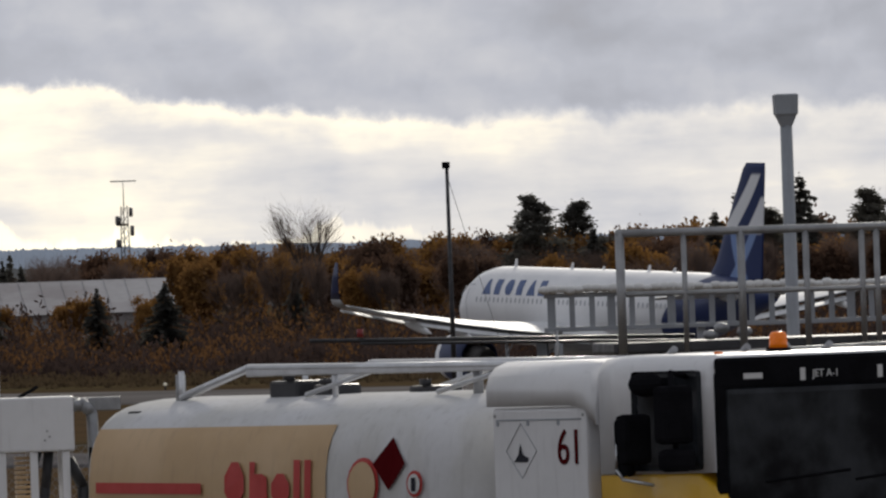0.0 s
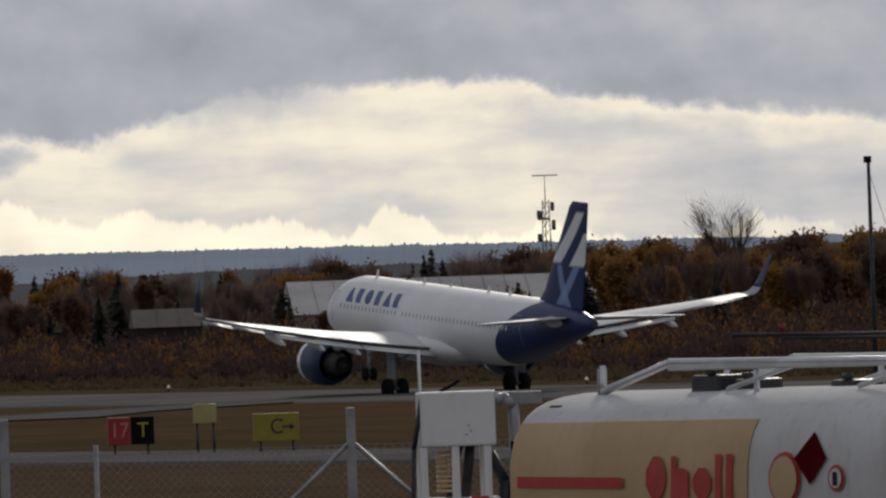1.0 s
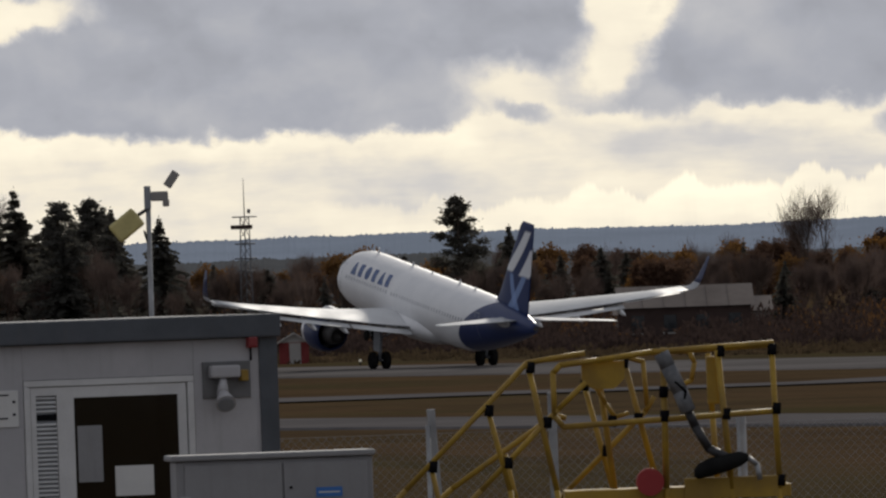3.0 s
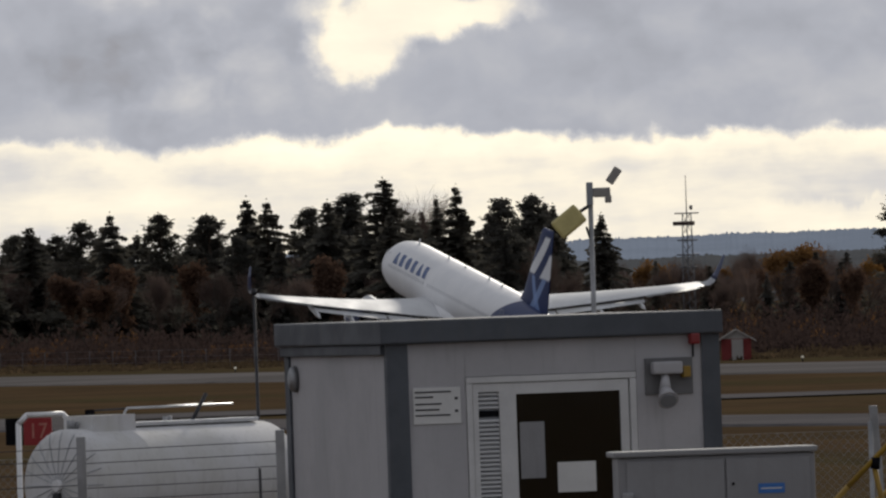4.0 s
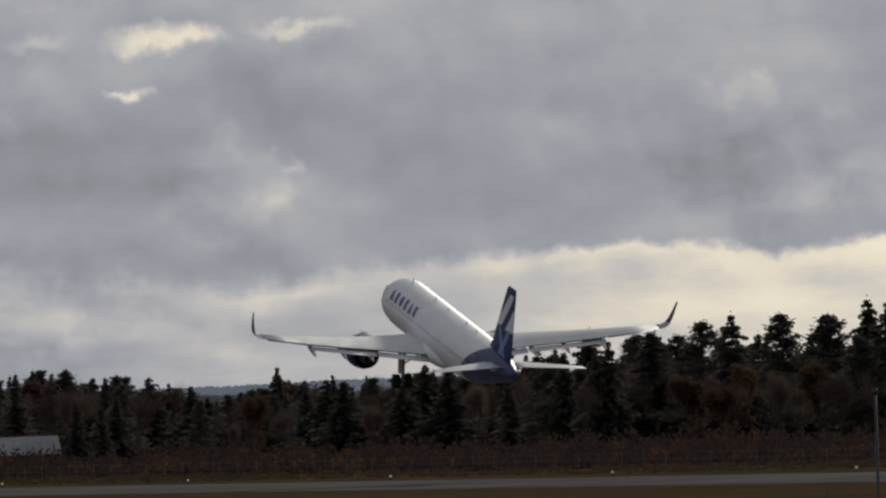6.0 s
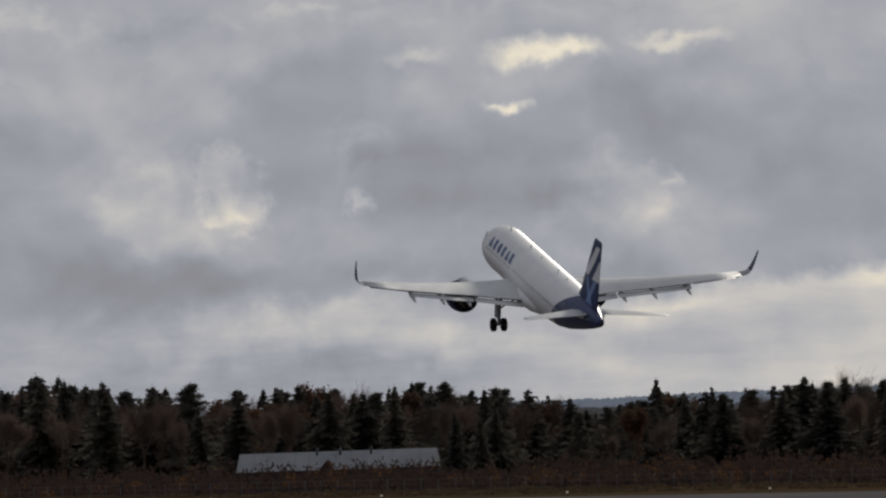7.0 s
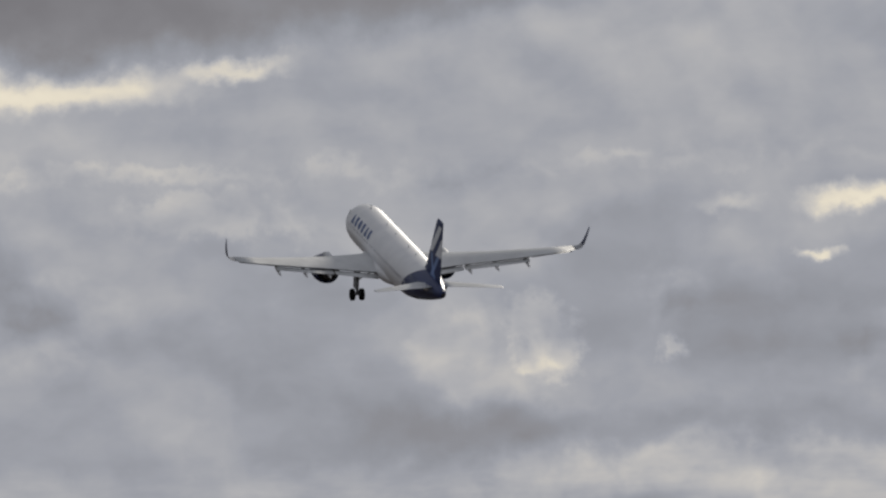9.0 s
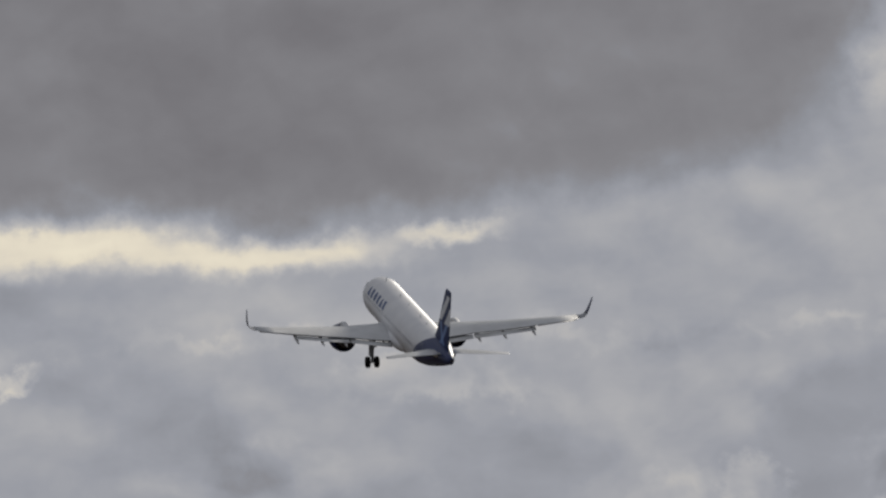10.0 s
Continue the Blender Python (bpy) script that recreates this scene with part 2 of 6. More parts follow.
AMBER = material("amber beacon lens", (0.80, 0.18, 0.006), 0.25, scale=5, spread=0.1, emit=0.08)
REDLAMP = material("red lamp lens", (0.16, 0.012, 0.014), 0.4, scale=5, spread=0.1, emit=0.05)
SIGNRED = material("red sign face", (0.30, 0.015, 0.018), 0.5, scale=3, spread=0.1)
SIGNYELLOW = material("yellow sign face", (0.26, 0.21, 0.016), 0.5, scale=3, spread=0.12)
SIGNBACK = material("faded yellow sign back", (0.36, 0.32, 0.13), 0.6, scale=3, spread=0.12)
CREAM = material("yellowed plastic housing", (0.60, 0.52, 0.22), 0.5, scale=6, spread=0.12)
CABINWHITE = material("off-white cabin cladding", (0.455, 0.447, 0.463), 0.66, second=(0.41, 0.405, 0.42), scale=1.2, fine=20, spread=0.08, dirt=0.12)
CABINGREY = material("grey cabin trim", (0.078, 0.088, 0.105), 0.6, scale=3, fine=20, spread=0.15, dirt=0.15)
LOUVRE = material("white louvre paint", (0.62, 0.62, 0.62), 0.5, scale=3, spread=0.1)
PAPER = material("white notice", (0.66, 0.66, 0.65), 0.7, scale=4, spread=0.05)
INK = material("dark print", (0.05, 0.05, 0.06), 0.7, scale=8)
BLUE = material("blue label", (0.04, 0.17, 0.50), 0.5, scale=4, spread=0.1)
BLUEPAINT = material("dark blue aircraft paint", (0.014, 0.028, 0.10), 0.42, scale=0.6, spread=0.15)
LETTER = material("blue lettering", (0.03, 0.08, 0.24), 0.4, scale=1, spread=0.1)
WINGGREY = material("light grey wing skin", (0.66, 0.67, 0.68), 0.60, 0.0, scale=0.5, fine=6, spread=0.10, dirt=0.05)
TIPGREY = material("dull grey wing tip", (0.46, 0.47, 0.49), 0.75, scale=0.5, fine=6, spread=0.12)
WINGDARK = material("shadowed wing gap", (0.06, 0.06, 0.065), 0.6, scale=2)
HOSE = material("ribbed black hose", (0.025, 0.025, 0.028), 0.6, scale=8, bump=0.3)
HOSEGREY = material("grey sleeve", (0.20, 0.205, 0.215), 0.75, scale=9, bump=0.3, spread=0.3)
BARK = material("dark bark", (0.09, 0.07, 0.055), 0.9, scale=2, spread=0.35)
BIRCH = material("pale bark", (0.30, 0.27, 0.24), 0.85, scale=2, second=(0.12, 0.10, 0.09), spread=0.4)
NEEDLE = foliage("spruce needles", (0.075, 0.074, 0.068), (0.122, 0.114, 0.094), 0.45)
PINE = foliage("pine needles", (0.075, 0.074, 0.068), (0.122, 0.114, 0.094), 0.45)
RUST = foliage("rust autumn leaves", (0.125, 0.070, 0.044), (0.085, 0.058, 0.046))
OCHRE = foliage("ochre autumn leaves", (0.25, 0.130, 0.040), (0.150, 0.082, 0.036))
TWIG = foliage("bare brown twigs", (0.090, 0.066, 0.058), (0.130, 0.096, 0.084))
SCRUB = foliage("red-brown scrub", (0.042, 0.030, 0.029), (0.060, 0.042, 0.037))
HANGARROOF = material("pale corrugated roof", (0.42, 0.41, 0.415), 0.85, second=(0.32, 0.30, 0.30), scale=0.12, fine=1.5, spread=0.2)
GREYROOF = material("grey sheet roof", (0.27, 0.275, 0.29), 0.85, scale=0.2, fine=2, spread=0.15)
BROWNROOF = material("weathered brown-grey roof", (0.20, 0.175, 0.16), 0.85, scale=0.2, fine=2, spread=0.2)
HANGARWALL = material("dull hangar wall", (0.30, 0.285, 0.28), 0.85, scale=0.2, fine=1.5, spread=0.2)
WALLDARK = material("dark timber wall", (0.07, 0.05, 0.045), 0.8, scale=0.6)
HUTRED = material("red hut paint", (0.20, 0.045, 0.045), 0.7, scale=1)
HUTWHITE = material("white hut paint", (0.34, 0.325, 0.31), 0.7, scale=1, spread=0.1)
ASPHALT = material("worn runway asphalt", (0.140, 0.130, 0.128), 0.85, second=(0.105, 0.098, 0.095), scale=0.05, fine=0.7, spread=0.25)
TAXI = material("taxiway asphalt", (0.122, 0.114, 0.115), 0.85, second=(0.095, 0.089, 0.09), scale=0.08, fine=0.9, spread=0.3)


def grass_material():
    m = bpy.data.materials.new("autumn grass and earth")
    m.use_nodes = True
    g = Graph(m.node_tree)
    b = m.node_tree.nodes["Principled BSDF"]
    at = g.node("ShaderNodeTexCoord").outputs["Object"]
    large = g.noise(g.vec("MULTIPLY", at, (0.012, 0.006, 0)), 1.0, 6, 0.6).outputs["Fac"]
    mid = g.noise(g.vec("MULTIPLY", at, (0.12, 0.05, 0)), 1.0, 5, 0.65).outputs["Fac"]
    small = g.noise(at, 1.6, 4, 0.7).outputs["Fac"]
    c = g.ramp(large, [(0.32, (0.060, 0.041, 0.023)), (0.48, (0.078, 0.051, 0.029)), (0.60, (0.052, 0.044, 0.022)), (0.72, (0.088, 0.062, 0.038))])
    c = g.mix(g.span(mid, 0.40, 0.66, 0.0, 0.7), c, (0.042, 0.030, 0.020))
    c = g.mix(g.span(small, 0.42, 0.75, 0.0, 0.6), c, (0.095, 0.070, 0.043))
    g.put(c, b.inputs["Base Color"])
    b.inputs["Roughness"].default_value = 0.95
    b.inputs["Specular IOR Level"].default_value = 0.0
    return m


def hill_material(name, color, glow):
    # aerial haze is painted in: a hazy base colour plus weak emission
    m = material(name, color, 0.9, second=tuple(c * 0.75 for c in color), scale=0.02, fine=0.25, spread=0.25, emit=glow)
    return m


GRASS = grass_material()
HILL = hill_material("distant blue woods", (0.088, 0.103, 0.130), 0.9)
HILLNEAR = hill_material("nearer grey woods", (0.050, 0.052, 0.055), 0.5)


# ---- building helpers ----
def finish(bm, name, mats):
    me = bpy.data.meshes.new(name)
    bmesh.ops.recalc_face_normals(bm, faces=bm.faces)
    bm.to_mesh(me)
    bm.free()
    for m in mats if isinstance(mats, (list, tuple)) else [mats]:
        me.materials.append(m)
    return me


def part(name, bm, mat, parent, label="", m=None):
    ob = new(name, finish(bm, name, mat))
    ob.parent = parent
    if m is not None:
        ob.matrix_local = m
    return tagged(ob, label)


def again(ob, m, parent=None):
    """One more part on the same mesh."""
    o = new(ob.name.split(".")[0], ob.data)
    o.parent = parent or ob.parent
    o.matrix_local = m
    return o


def thing(name, m, label, category, group="", kind=""):
    ob = new(name)
    ob.empty_display_size = 0.2
    ob.matrix_world = m
    return tagged(ob, label, category, group, kind)


def box(bm, a, b, bevel=0.0, mat=0):
    a, b = Vector(a), Vector(b)
    r = bmesh.ops.create_cube(bm, size=1, matrix=Matrix.LocRotScale((a + b) / 2, None, b - a))
    faces = {f for v in r["verts"] for f in v.link_faces}
    for f in faces:
        f.material_index = mat
    if bevel:
        edges = list({e for v in r["verts"] for e in v.link_edges})
        bmesh.ops.bevel(bm, geom=edges, offset=bevel, segments=2, affect="EDGES", profile=0.6)
    return bm


def tube(bm, a, b, r, n=8, r2=None, mat=0):
    a, b = Vector(a), Vector(b)
    turn = (b - a).to_track_quat("Z", "Y").to_matrix().to_4x4()
    res = bmesh.ops.create_cone(bm, cap_ends=True, segments=n, radius1=r, radius2=r if r2 is None else r2, depth=(b - a).length,
                                matrix=Matrix.Translation((a + b) / 2) @ turn)
    for f in {f for v in res["verts"] for f in v.link_faces}:
        f.smooth = len(f.verts) == 4 and n > 5
        f.material_index = mat
    return bm


def bend(bm, pts, r, n=8, mat=0):
    for a, b in zip(pts, pts[1:]):
        tube(bm, a, b, r, n, mat=mat)
    for p in pts[1:-1]:
        s = bmesh.ops.create_uvsphere(bm, u_segments=n, v_segments=6, radius=r, matrix=Matrix.Translation(p))
        for f in {f for v in s["verts"] for f in v.link_faces}:
            f.smooth, f.material_index = True, mat
    return bm


def loft(bm, rings, smooth=True, mat=0, caps=True):
    """Skin over closed rings of equal count."""
    made = [[bm.verts.new(p) for p in ring] for ring in rings]
    n = len(made[0])
    for r, s in zip(made, made[1:]):
        for i in range(n):
            f = bm.faces.new((r[i], r[(i + 1) % n], s[(i + 1) % n], s[i]))
            f.smooth, f.material_index = smooth, mat
    if caps:
        for r in (made[0], made[-1]):
            bm.faces.new(r).material_index = mat
    return bm


def words(text, size, mat, parent, m, name="lettering", depth=0.004, stretch=1.0):
    cu = bpy.data.curves.new(name, "FONT")
    cu.body, cu.size, cu.extrude, cu.align_x, cu.align_y = text, size, depth, "CENTER", "CENTER"
    tmp = bpy.data.objects.new(name, cu)
    scene.collection.objects.link(tmp)
    bpy.context.view_layer.update()
    me = bpy.data.meshes.new_from_object(tmp.evaluated_get(bpy.context.evaluated_depsgraph_get()))
    bpy.data.objects.remove(tmp)
    me.materials.clear()
    me.materials.append(mat)
    if stretch != 1.0:
        me.transform(Matrix.Diagonal((stretch, 1, 1, 1)))
    ob = new(name, me)
    ob.parent = parent
    ob.matrix_local = m
    return ob


# stands lettering up on a face: text x along the given way, text y upwards
def upright(x, y, z, turn=0):
    return pose(x, y, z, 90, 0, turn)


# ---- ground ----
RUN = -21.3                                       # azimuth of the runway
U2 = Vector((math.sin(radians(RUN)), math.cos(radians(RUN)), 0))
N2 = Vector((U2.y, -U2.x, 0))                     # across, away from the camera
RUNWAY, TAXIWAY = 360.0, 176.0                    # distances of the centre lines from the camera


def land(u, p):
    """Ground height at u along and p across the runway's direction."""
    w = U2 * u + N2 * p
    z = 2.8 * min(1.0, max(0.0, (345 - p) / 275))
    if p < 150:
        z += 0.9 * min(1, max(0, (7 - w.x) / 4)) * min(1, max(0, (150 - p) / 60))
    return z


def place(u, p, up=0.0):
    w = U2 * u + N2 * p
    return Vector((w.x, w.y, land(u, p) + up))


def height_at(x, y):
    return land(x * U2.x + y * U2.y, x * N2.x + y * N2.y)


def ground():
    bm = bmesh.new()
    us = [-6000, -3000, -1500, -600, -250] + list(range(-100, 401, 12)) + [450, 500, 560, 640, 720, 800, 900, 1000, 1150, 1300, 1500, 1800, 2200, 3000, 4500, 7000]
    ps = [-6000, -3000, -1500, -500, -200, -80] + list(range(-40, 361, 10)) + [400, 450, 500, 600, 700, 900, 1200, 1700, 2400, 3500, 6000]
    rows = [[bm.verts.new(place(u, p)) for u in us] for p in ps]
    for a, b in zip(rows, rows[1:]):
        for i in range(len(us) - 1):
            bm.faces.new((a[i], a[i + 1], b[i + 1], b[i])).smooth = True
    ob = new("ground", finish(bm, "ground", GRASS))
    tagged(ob, "brown autumn grass and bare earth between the paved strips", "grass", kind="structure")


def strip(name, centre, width, u0, u1, mat, up, label):
    bm = bmesh.new()
    n = 500
    rng = random.Random(len(name))
    lines = []
    for i in range(n + 1):
        u = u0 + (u1 - u0) * i / n
        ragged = rng.uniform(-0.5, 0.3)
        lines.append([bm.verts.new(place(u, centre + width * k / 2 + (math.copysign(ragged, k) if abs(k) >= 1 else 0), up + (0.05 if k == 0 else 0) - (up + 0.1 if abs(k) > 1 else 0))) for k in (-1.03, -1, -0.5, 0, 0.5, 1, 1.03)])
    for a, b in zip(lines, lines[1:]):
        for i in range(6):
            bm.faces.new((a[i], a[i + 1], b[i + 1], b[i]))
    ob = new(name, finish(bm, name, mat))
    tagged(ob, label, "pavement", kind="structure")


ground()
strip("runway", RUNWAY, 36, -400, 2600, ASPHALT, 0.10, "long grey asphalt runway, worn and pale")
strip("taxiway", TAXIWAY, 17, -400, 2600, TAXI, 0.08, "grey asphalt taxiway parallel to the runway")


def exit_road():
    """A curved exit that leaves the runway and bends down to the apron."""
    pts = [Vector(p) for p in ((-40, 545), (-25, 578), (5, 638), (20, 660), (33, 684), (42, 745), (50, 790), (58, 830))]
    bm = bmesh.new()
    lines = []
    for i in range(len(pts) - 1):
        for k in range(12):
            a, b = pts[i], pts[i + 1]
            c = a.lerp(b, k / 12)
            before, after = (pts[max(0, i - 1)], pts[min(len(pts) - 1, i + 2)])
            turn = (b - before).normalized().lerp((after - a).normalized(), k / 12).normalized()
            across = Vector((turn.y, -turn.x))
            row = []
            half = 9.0 - 6.0 * min(1.0, max(0.0, (c.x - 15) / 25))
            for w in (-1, -0.5, 0, 0.5, 1):
                q = c + across * w * half
                row.append(bm.verts.new((q.x, q.y, height_at(q.x, q.y) + 0.07)))
            lines.append(row)
    for a, b in zip(lines, lines[1:]):
        for i in range(4):
            bm.faces.new((a[i], a[i + 1], b[i + 1], b[i])).smooth = True
    ob = new("exit_road", finish(bm, "exit_road", TAXI))
    tagged(ob, "curved pale paved exit between taxiway and runway", "pavement", kind="structure")


exit_road()


RIDGE = [(-13, 0.10), (-4.2, 0.093), (-3.6, 0.103), (-2.9, 0.108), (-0.06, 0.146), (0.9, 0.151), (1.6, 0.146), (2.1, 0.139), (2.8, 0.153), (3.4, 0.148), (4.4, 0.138), (5.4, 0.127), (6.0, 0.12), (13, 0.11)]


def hills():
    rng = random.Random(4)
    # both strips carry their haze in colour and glow
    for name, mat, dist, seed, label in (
            ("backdrop_hill", HILL, 4700, 3, "distant wooded ridge on the horizon, blue-grey with painted haze"),
            ("backdrop_wood", HILLNEAR, 3300, 9, "distant grey-brown wood below the ridge, with a faint haze glow")):
        bm = bmesh.new()
        prev = None
        for i in range(4200):
            az = -13 + 26 * i / 4199
            if name == "backdrop_hill":
                e = float(np.interp(az, [r[0] for r in RIDGE], [r[1] for r in RIDGE])) - 0.008
            else:
                e = 0.055 + 0.022 * math.sin(az * 0.8 + seed) + 0.012 * math.sin(az * 2.3 + seed * 2)
            e += rng.uniform(0, 0.006) + rng.uniform(0, 0.010) * (rng.random() < 0.10) + 0.006 * noise.noise((az * 9, seed, 0))
            top = spot(az, e, dist)
            low = spot(az, -0.25, dist - 250)
            low.z = -0.5
            cur = bm.verts.new(low), bm.verts.new(top), bm.verts.new(spot(az, e * 0.4, dist + 300) - Vector((0, 0, 8)))
            if prev:
                bm.faces.new((prev[0], cur[0], cur[1], prev[1])).smooth = True
                bm.faces.new((prev[1], cur[1], cur[2], prev[2]))
            prev = cur
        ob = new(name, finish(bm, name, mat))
        tagged(ob, label, "hill", kind="structure")


hills()
# ---- the airliner ----
# Its own space: x forward with 0 above the main wheels, y to its left, z up from the fuselage's axis.
NOSE = 17.7


def ring(x, cz, ry, rz, n=32):
    return [(NOSE - x, ry * math.cos(2 * math.pi * i / n), cz + rz * math.sin(2 * math.pi * i / n)) for i in range(n)]


def skin_material():
    """White fuselage; the tail is wrapped in dark blue along a slanting curved edge."""
    m = bpy.data.materials.new("white and blue aircraft paint")
    m.use_nodes = True
    g = Graph(m.node_tree)
    b = m.node_tree.nodes["Principled BSDF"]
    at = g.node("ShaderNodeTexCoord").outputs["Object"]
    x, y, z = g.split(at)
    edge = g.math("ADD", g.math("ADD", x, 10.3), g.math("MULTIPLY", g.math("ADD", z, 0.0), 1.05))
    edge = g.math("ADD", edge, g.math("MULTIPLY", g.math("MULTIPLY", z, z), 0.30))
    blue = g.span(edge, 0.06, -0.06)
    large = g.noise(at, 0.5, 4).outputs["Fac"]
    white = g.mix(g.span(large, 0.35, 0.65), (0.80, 0.80, 0.81), (0.74, 0.745, 0.76))
    seams = g.math("FRACT", g.math("DIVIDE", x, 2.13))
    white = g.mix(g.span(seams, 0.985, 0.992, 0, 0.18), white, (0.4, 0.4, 0.42))
    dirt = g.noise(g.vec("MULTIPLY", at, (0.4, 2.5, 2.5)), 1.0, 5).outputs["Fac"]
    white = g.mix(g.math("MULTIPLY", g.span(z, -0.9, -1.9), g.span(dirt, 0.35, 0.7, 0.1, 0.45)), white, (0.33, 0.32, 0.32))
    g.put(g.mix(blue, white, (0.014, 0.030, 0.115)), b.inputs["Base Color"])
    b.inputs["Roughness"].default_value = 0.45
    b.inputs["Coat Weight"].default_value = 0.1
    return m


def fin_material():
    """Dark blue fin with sweeping white bands."""
    m = bpy.data.materials.new("banded fin paint")
    m.use_nodes = True
    g = Graph(m.node_tree)
    b = m.node_tree.nodes["Principled BSDF"]
    at = g.node("ShaderNodeTexCoord").outputs["Object"]
    x, y, z = g.split(at)
    h = g.span(z, 1.9, 7.8, 0, 1, smooth=False)
    lead = g.math("MULTIPLY_ADD", h, -4.9, -12.0)                       # leading edge
    chord = g.math("MULTIPLY_ADD", h, -4.0, 6.6)
    s = g.math("DIVIDE", g.math("SUBTRACT", lead, x), chord)            # 0 at the leading, 1 at the trailing edge
    warp = g.math("MULTIPLY", g.math("MAXIMUM", g.math("SUBTRACT", h, 0.38), 0.0), 0.85)

    def band(a, b2, lo, hi):
        c = g.math("SUBTRACT", s, warp)
        side = g.math("MULTIPLY", g.span(c, a - 0.02, a + 0.02), g.span(c, b2 + 0.02, b2 - 0.02))
        return g.math("MULTIPLY", side, g.math("MULTIPLY", g.span(h, lo - 0.02, lo + 0.02), g.span(h, hi + 0.02, hi - 0.02)))

    tone = (0.012, 0.026, 0.10)
    c = g.mix(band(0.03, 0.34, 0.40, 0.90), tone, (0.72, 0.73, 0.75))
    c = g.mix(band(0.58, 0.92, 0.38, 0.70), c, (0.70, 0.71, 0.74))
    d = g.math("ADD", s, g.math("MULTIPLY", h, 0.9))
    low = g.math("MULTIPLY", g.math("MULTIPLY", g.span(d, 0.60, 0.64), g.span(d, 0.76, 0.72)), g.span(h, 0.40, 0.36))
    c = g.mix(g.math("MULTIPLY", low, 0.8), c, (0.20, 0.30, 0.55))
    d2 = g.math("SUBTRACT", s, g.math("MULTIPLY", h, 0.6))
    low2 = g.math("MULTIPLY", g.math("MULTIPLY", g.span(d2, 0.44, 0.48), g.span(d2, 0.62, 0.58)), g.span(h, 0.40, 0.36))
    c = g.mix(g.math("MULTIPLY", low2, 0.8), c, (0.22, 0.32, 0.56))
    g.put(c, b.inputs["Base Color"])
    b.inputs["Roughness"].default_value = 0.5
    b.inputs["Specular IOR Level"].default_value = 0.2
    return m


SKIN, FINSKIN = skin_material(), fin_material()
GLASSDARK = material("dark cabin glass", (0.02, 0.025, 0.03), 0.12, scale=4)
NACELLE = BLUEPAINT
CABINPANE = material("shaded cabin windows", (0.42, 0.43, 0.46), 0.25, scale=4, spread=0.1)
HOT = material("heat-stained exhaust metal", (0.06, 0.055, 0.055), 0.6, 0.3, scale=3, spread=0.3)


def section(le, y, z, chord, thick, side, twist=0.0, n=9):
    """An aerofoil ring in the plane of constant y, as (x, y, z)."""
    ts = [0.5 * (1 - math.cos(math.pi * i / (n - 1))) for i in range(n)]

    def half(t):
        return 5 * thick * (0.2969 * math.sqrt(t) - 0.126 * t - 0.3516 * t * t + 0.2843 * t ** 3 - 0.1036 * t ** 4)

    up = [(t, half(t) + 0.03 * 4 * t * (1 - t) * (thick > 0.11)) for t in ts]
    dn = [(t, -half(t) * 0.85) for t in reversed(ts[1:-1])]
    return [(NOSE - le - t * chord, side * y, z + (h - t * twist) * chord) for t, h in up + dn]


def wing_z(y):
    s = (y - 1.9) / 15.1
    return -1.25 + 1.60 * s + 0.80 * s * s


def wing_le(y):
    return 11.9 + (y - 1.5) * 0.545


def wing_te(y):
    return 18.95 if y < 6.4 else 18.95 + (y - 6.4) * 0.30


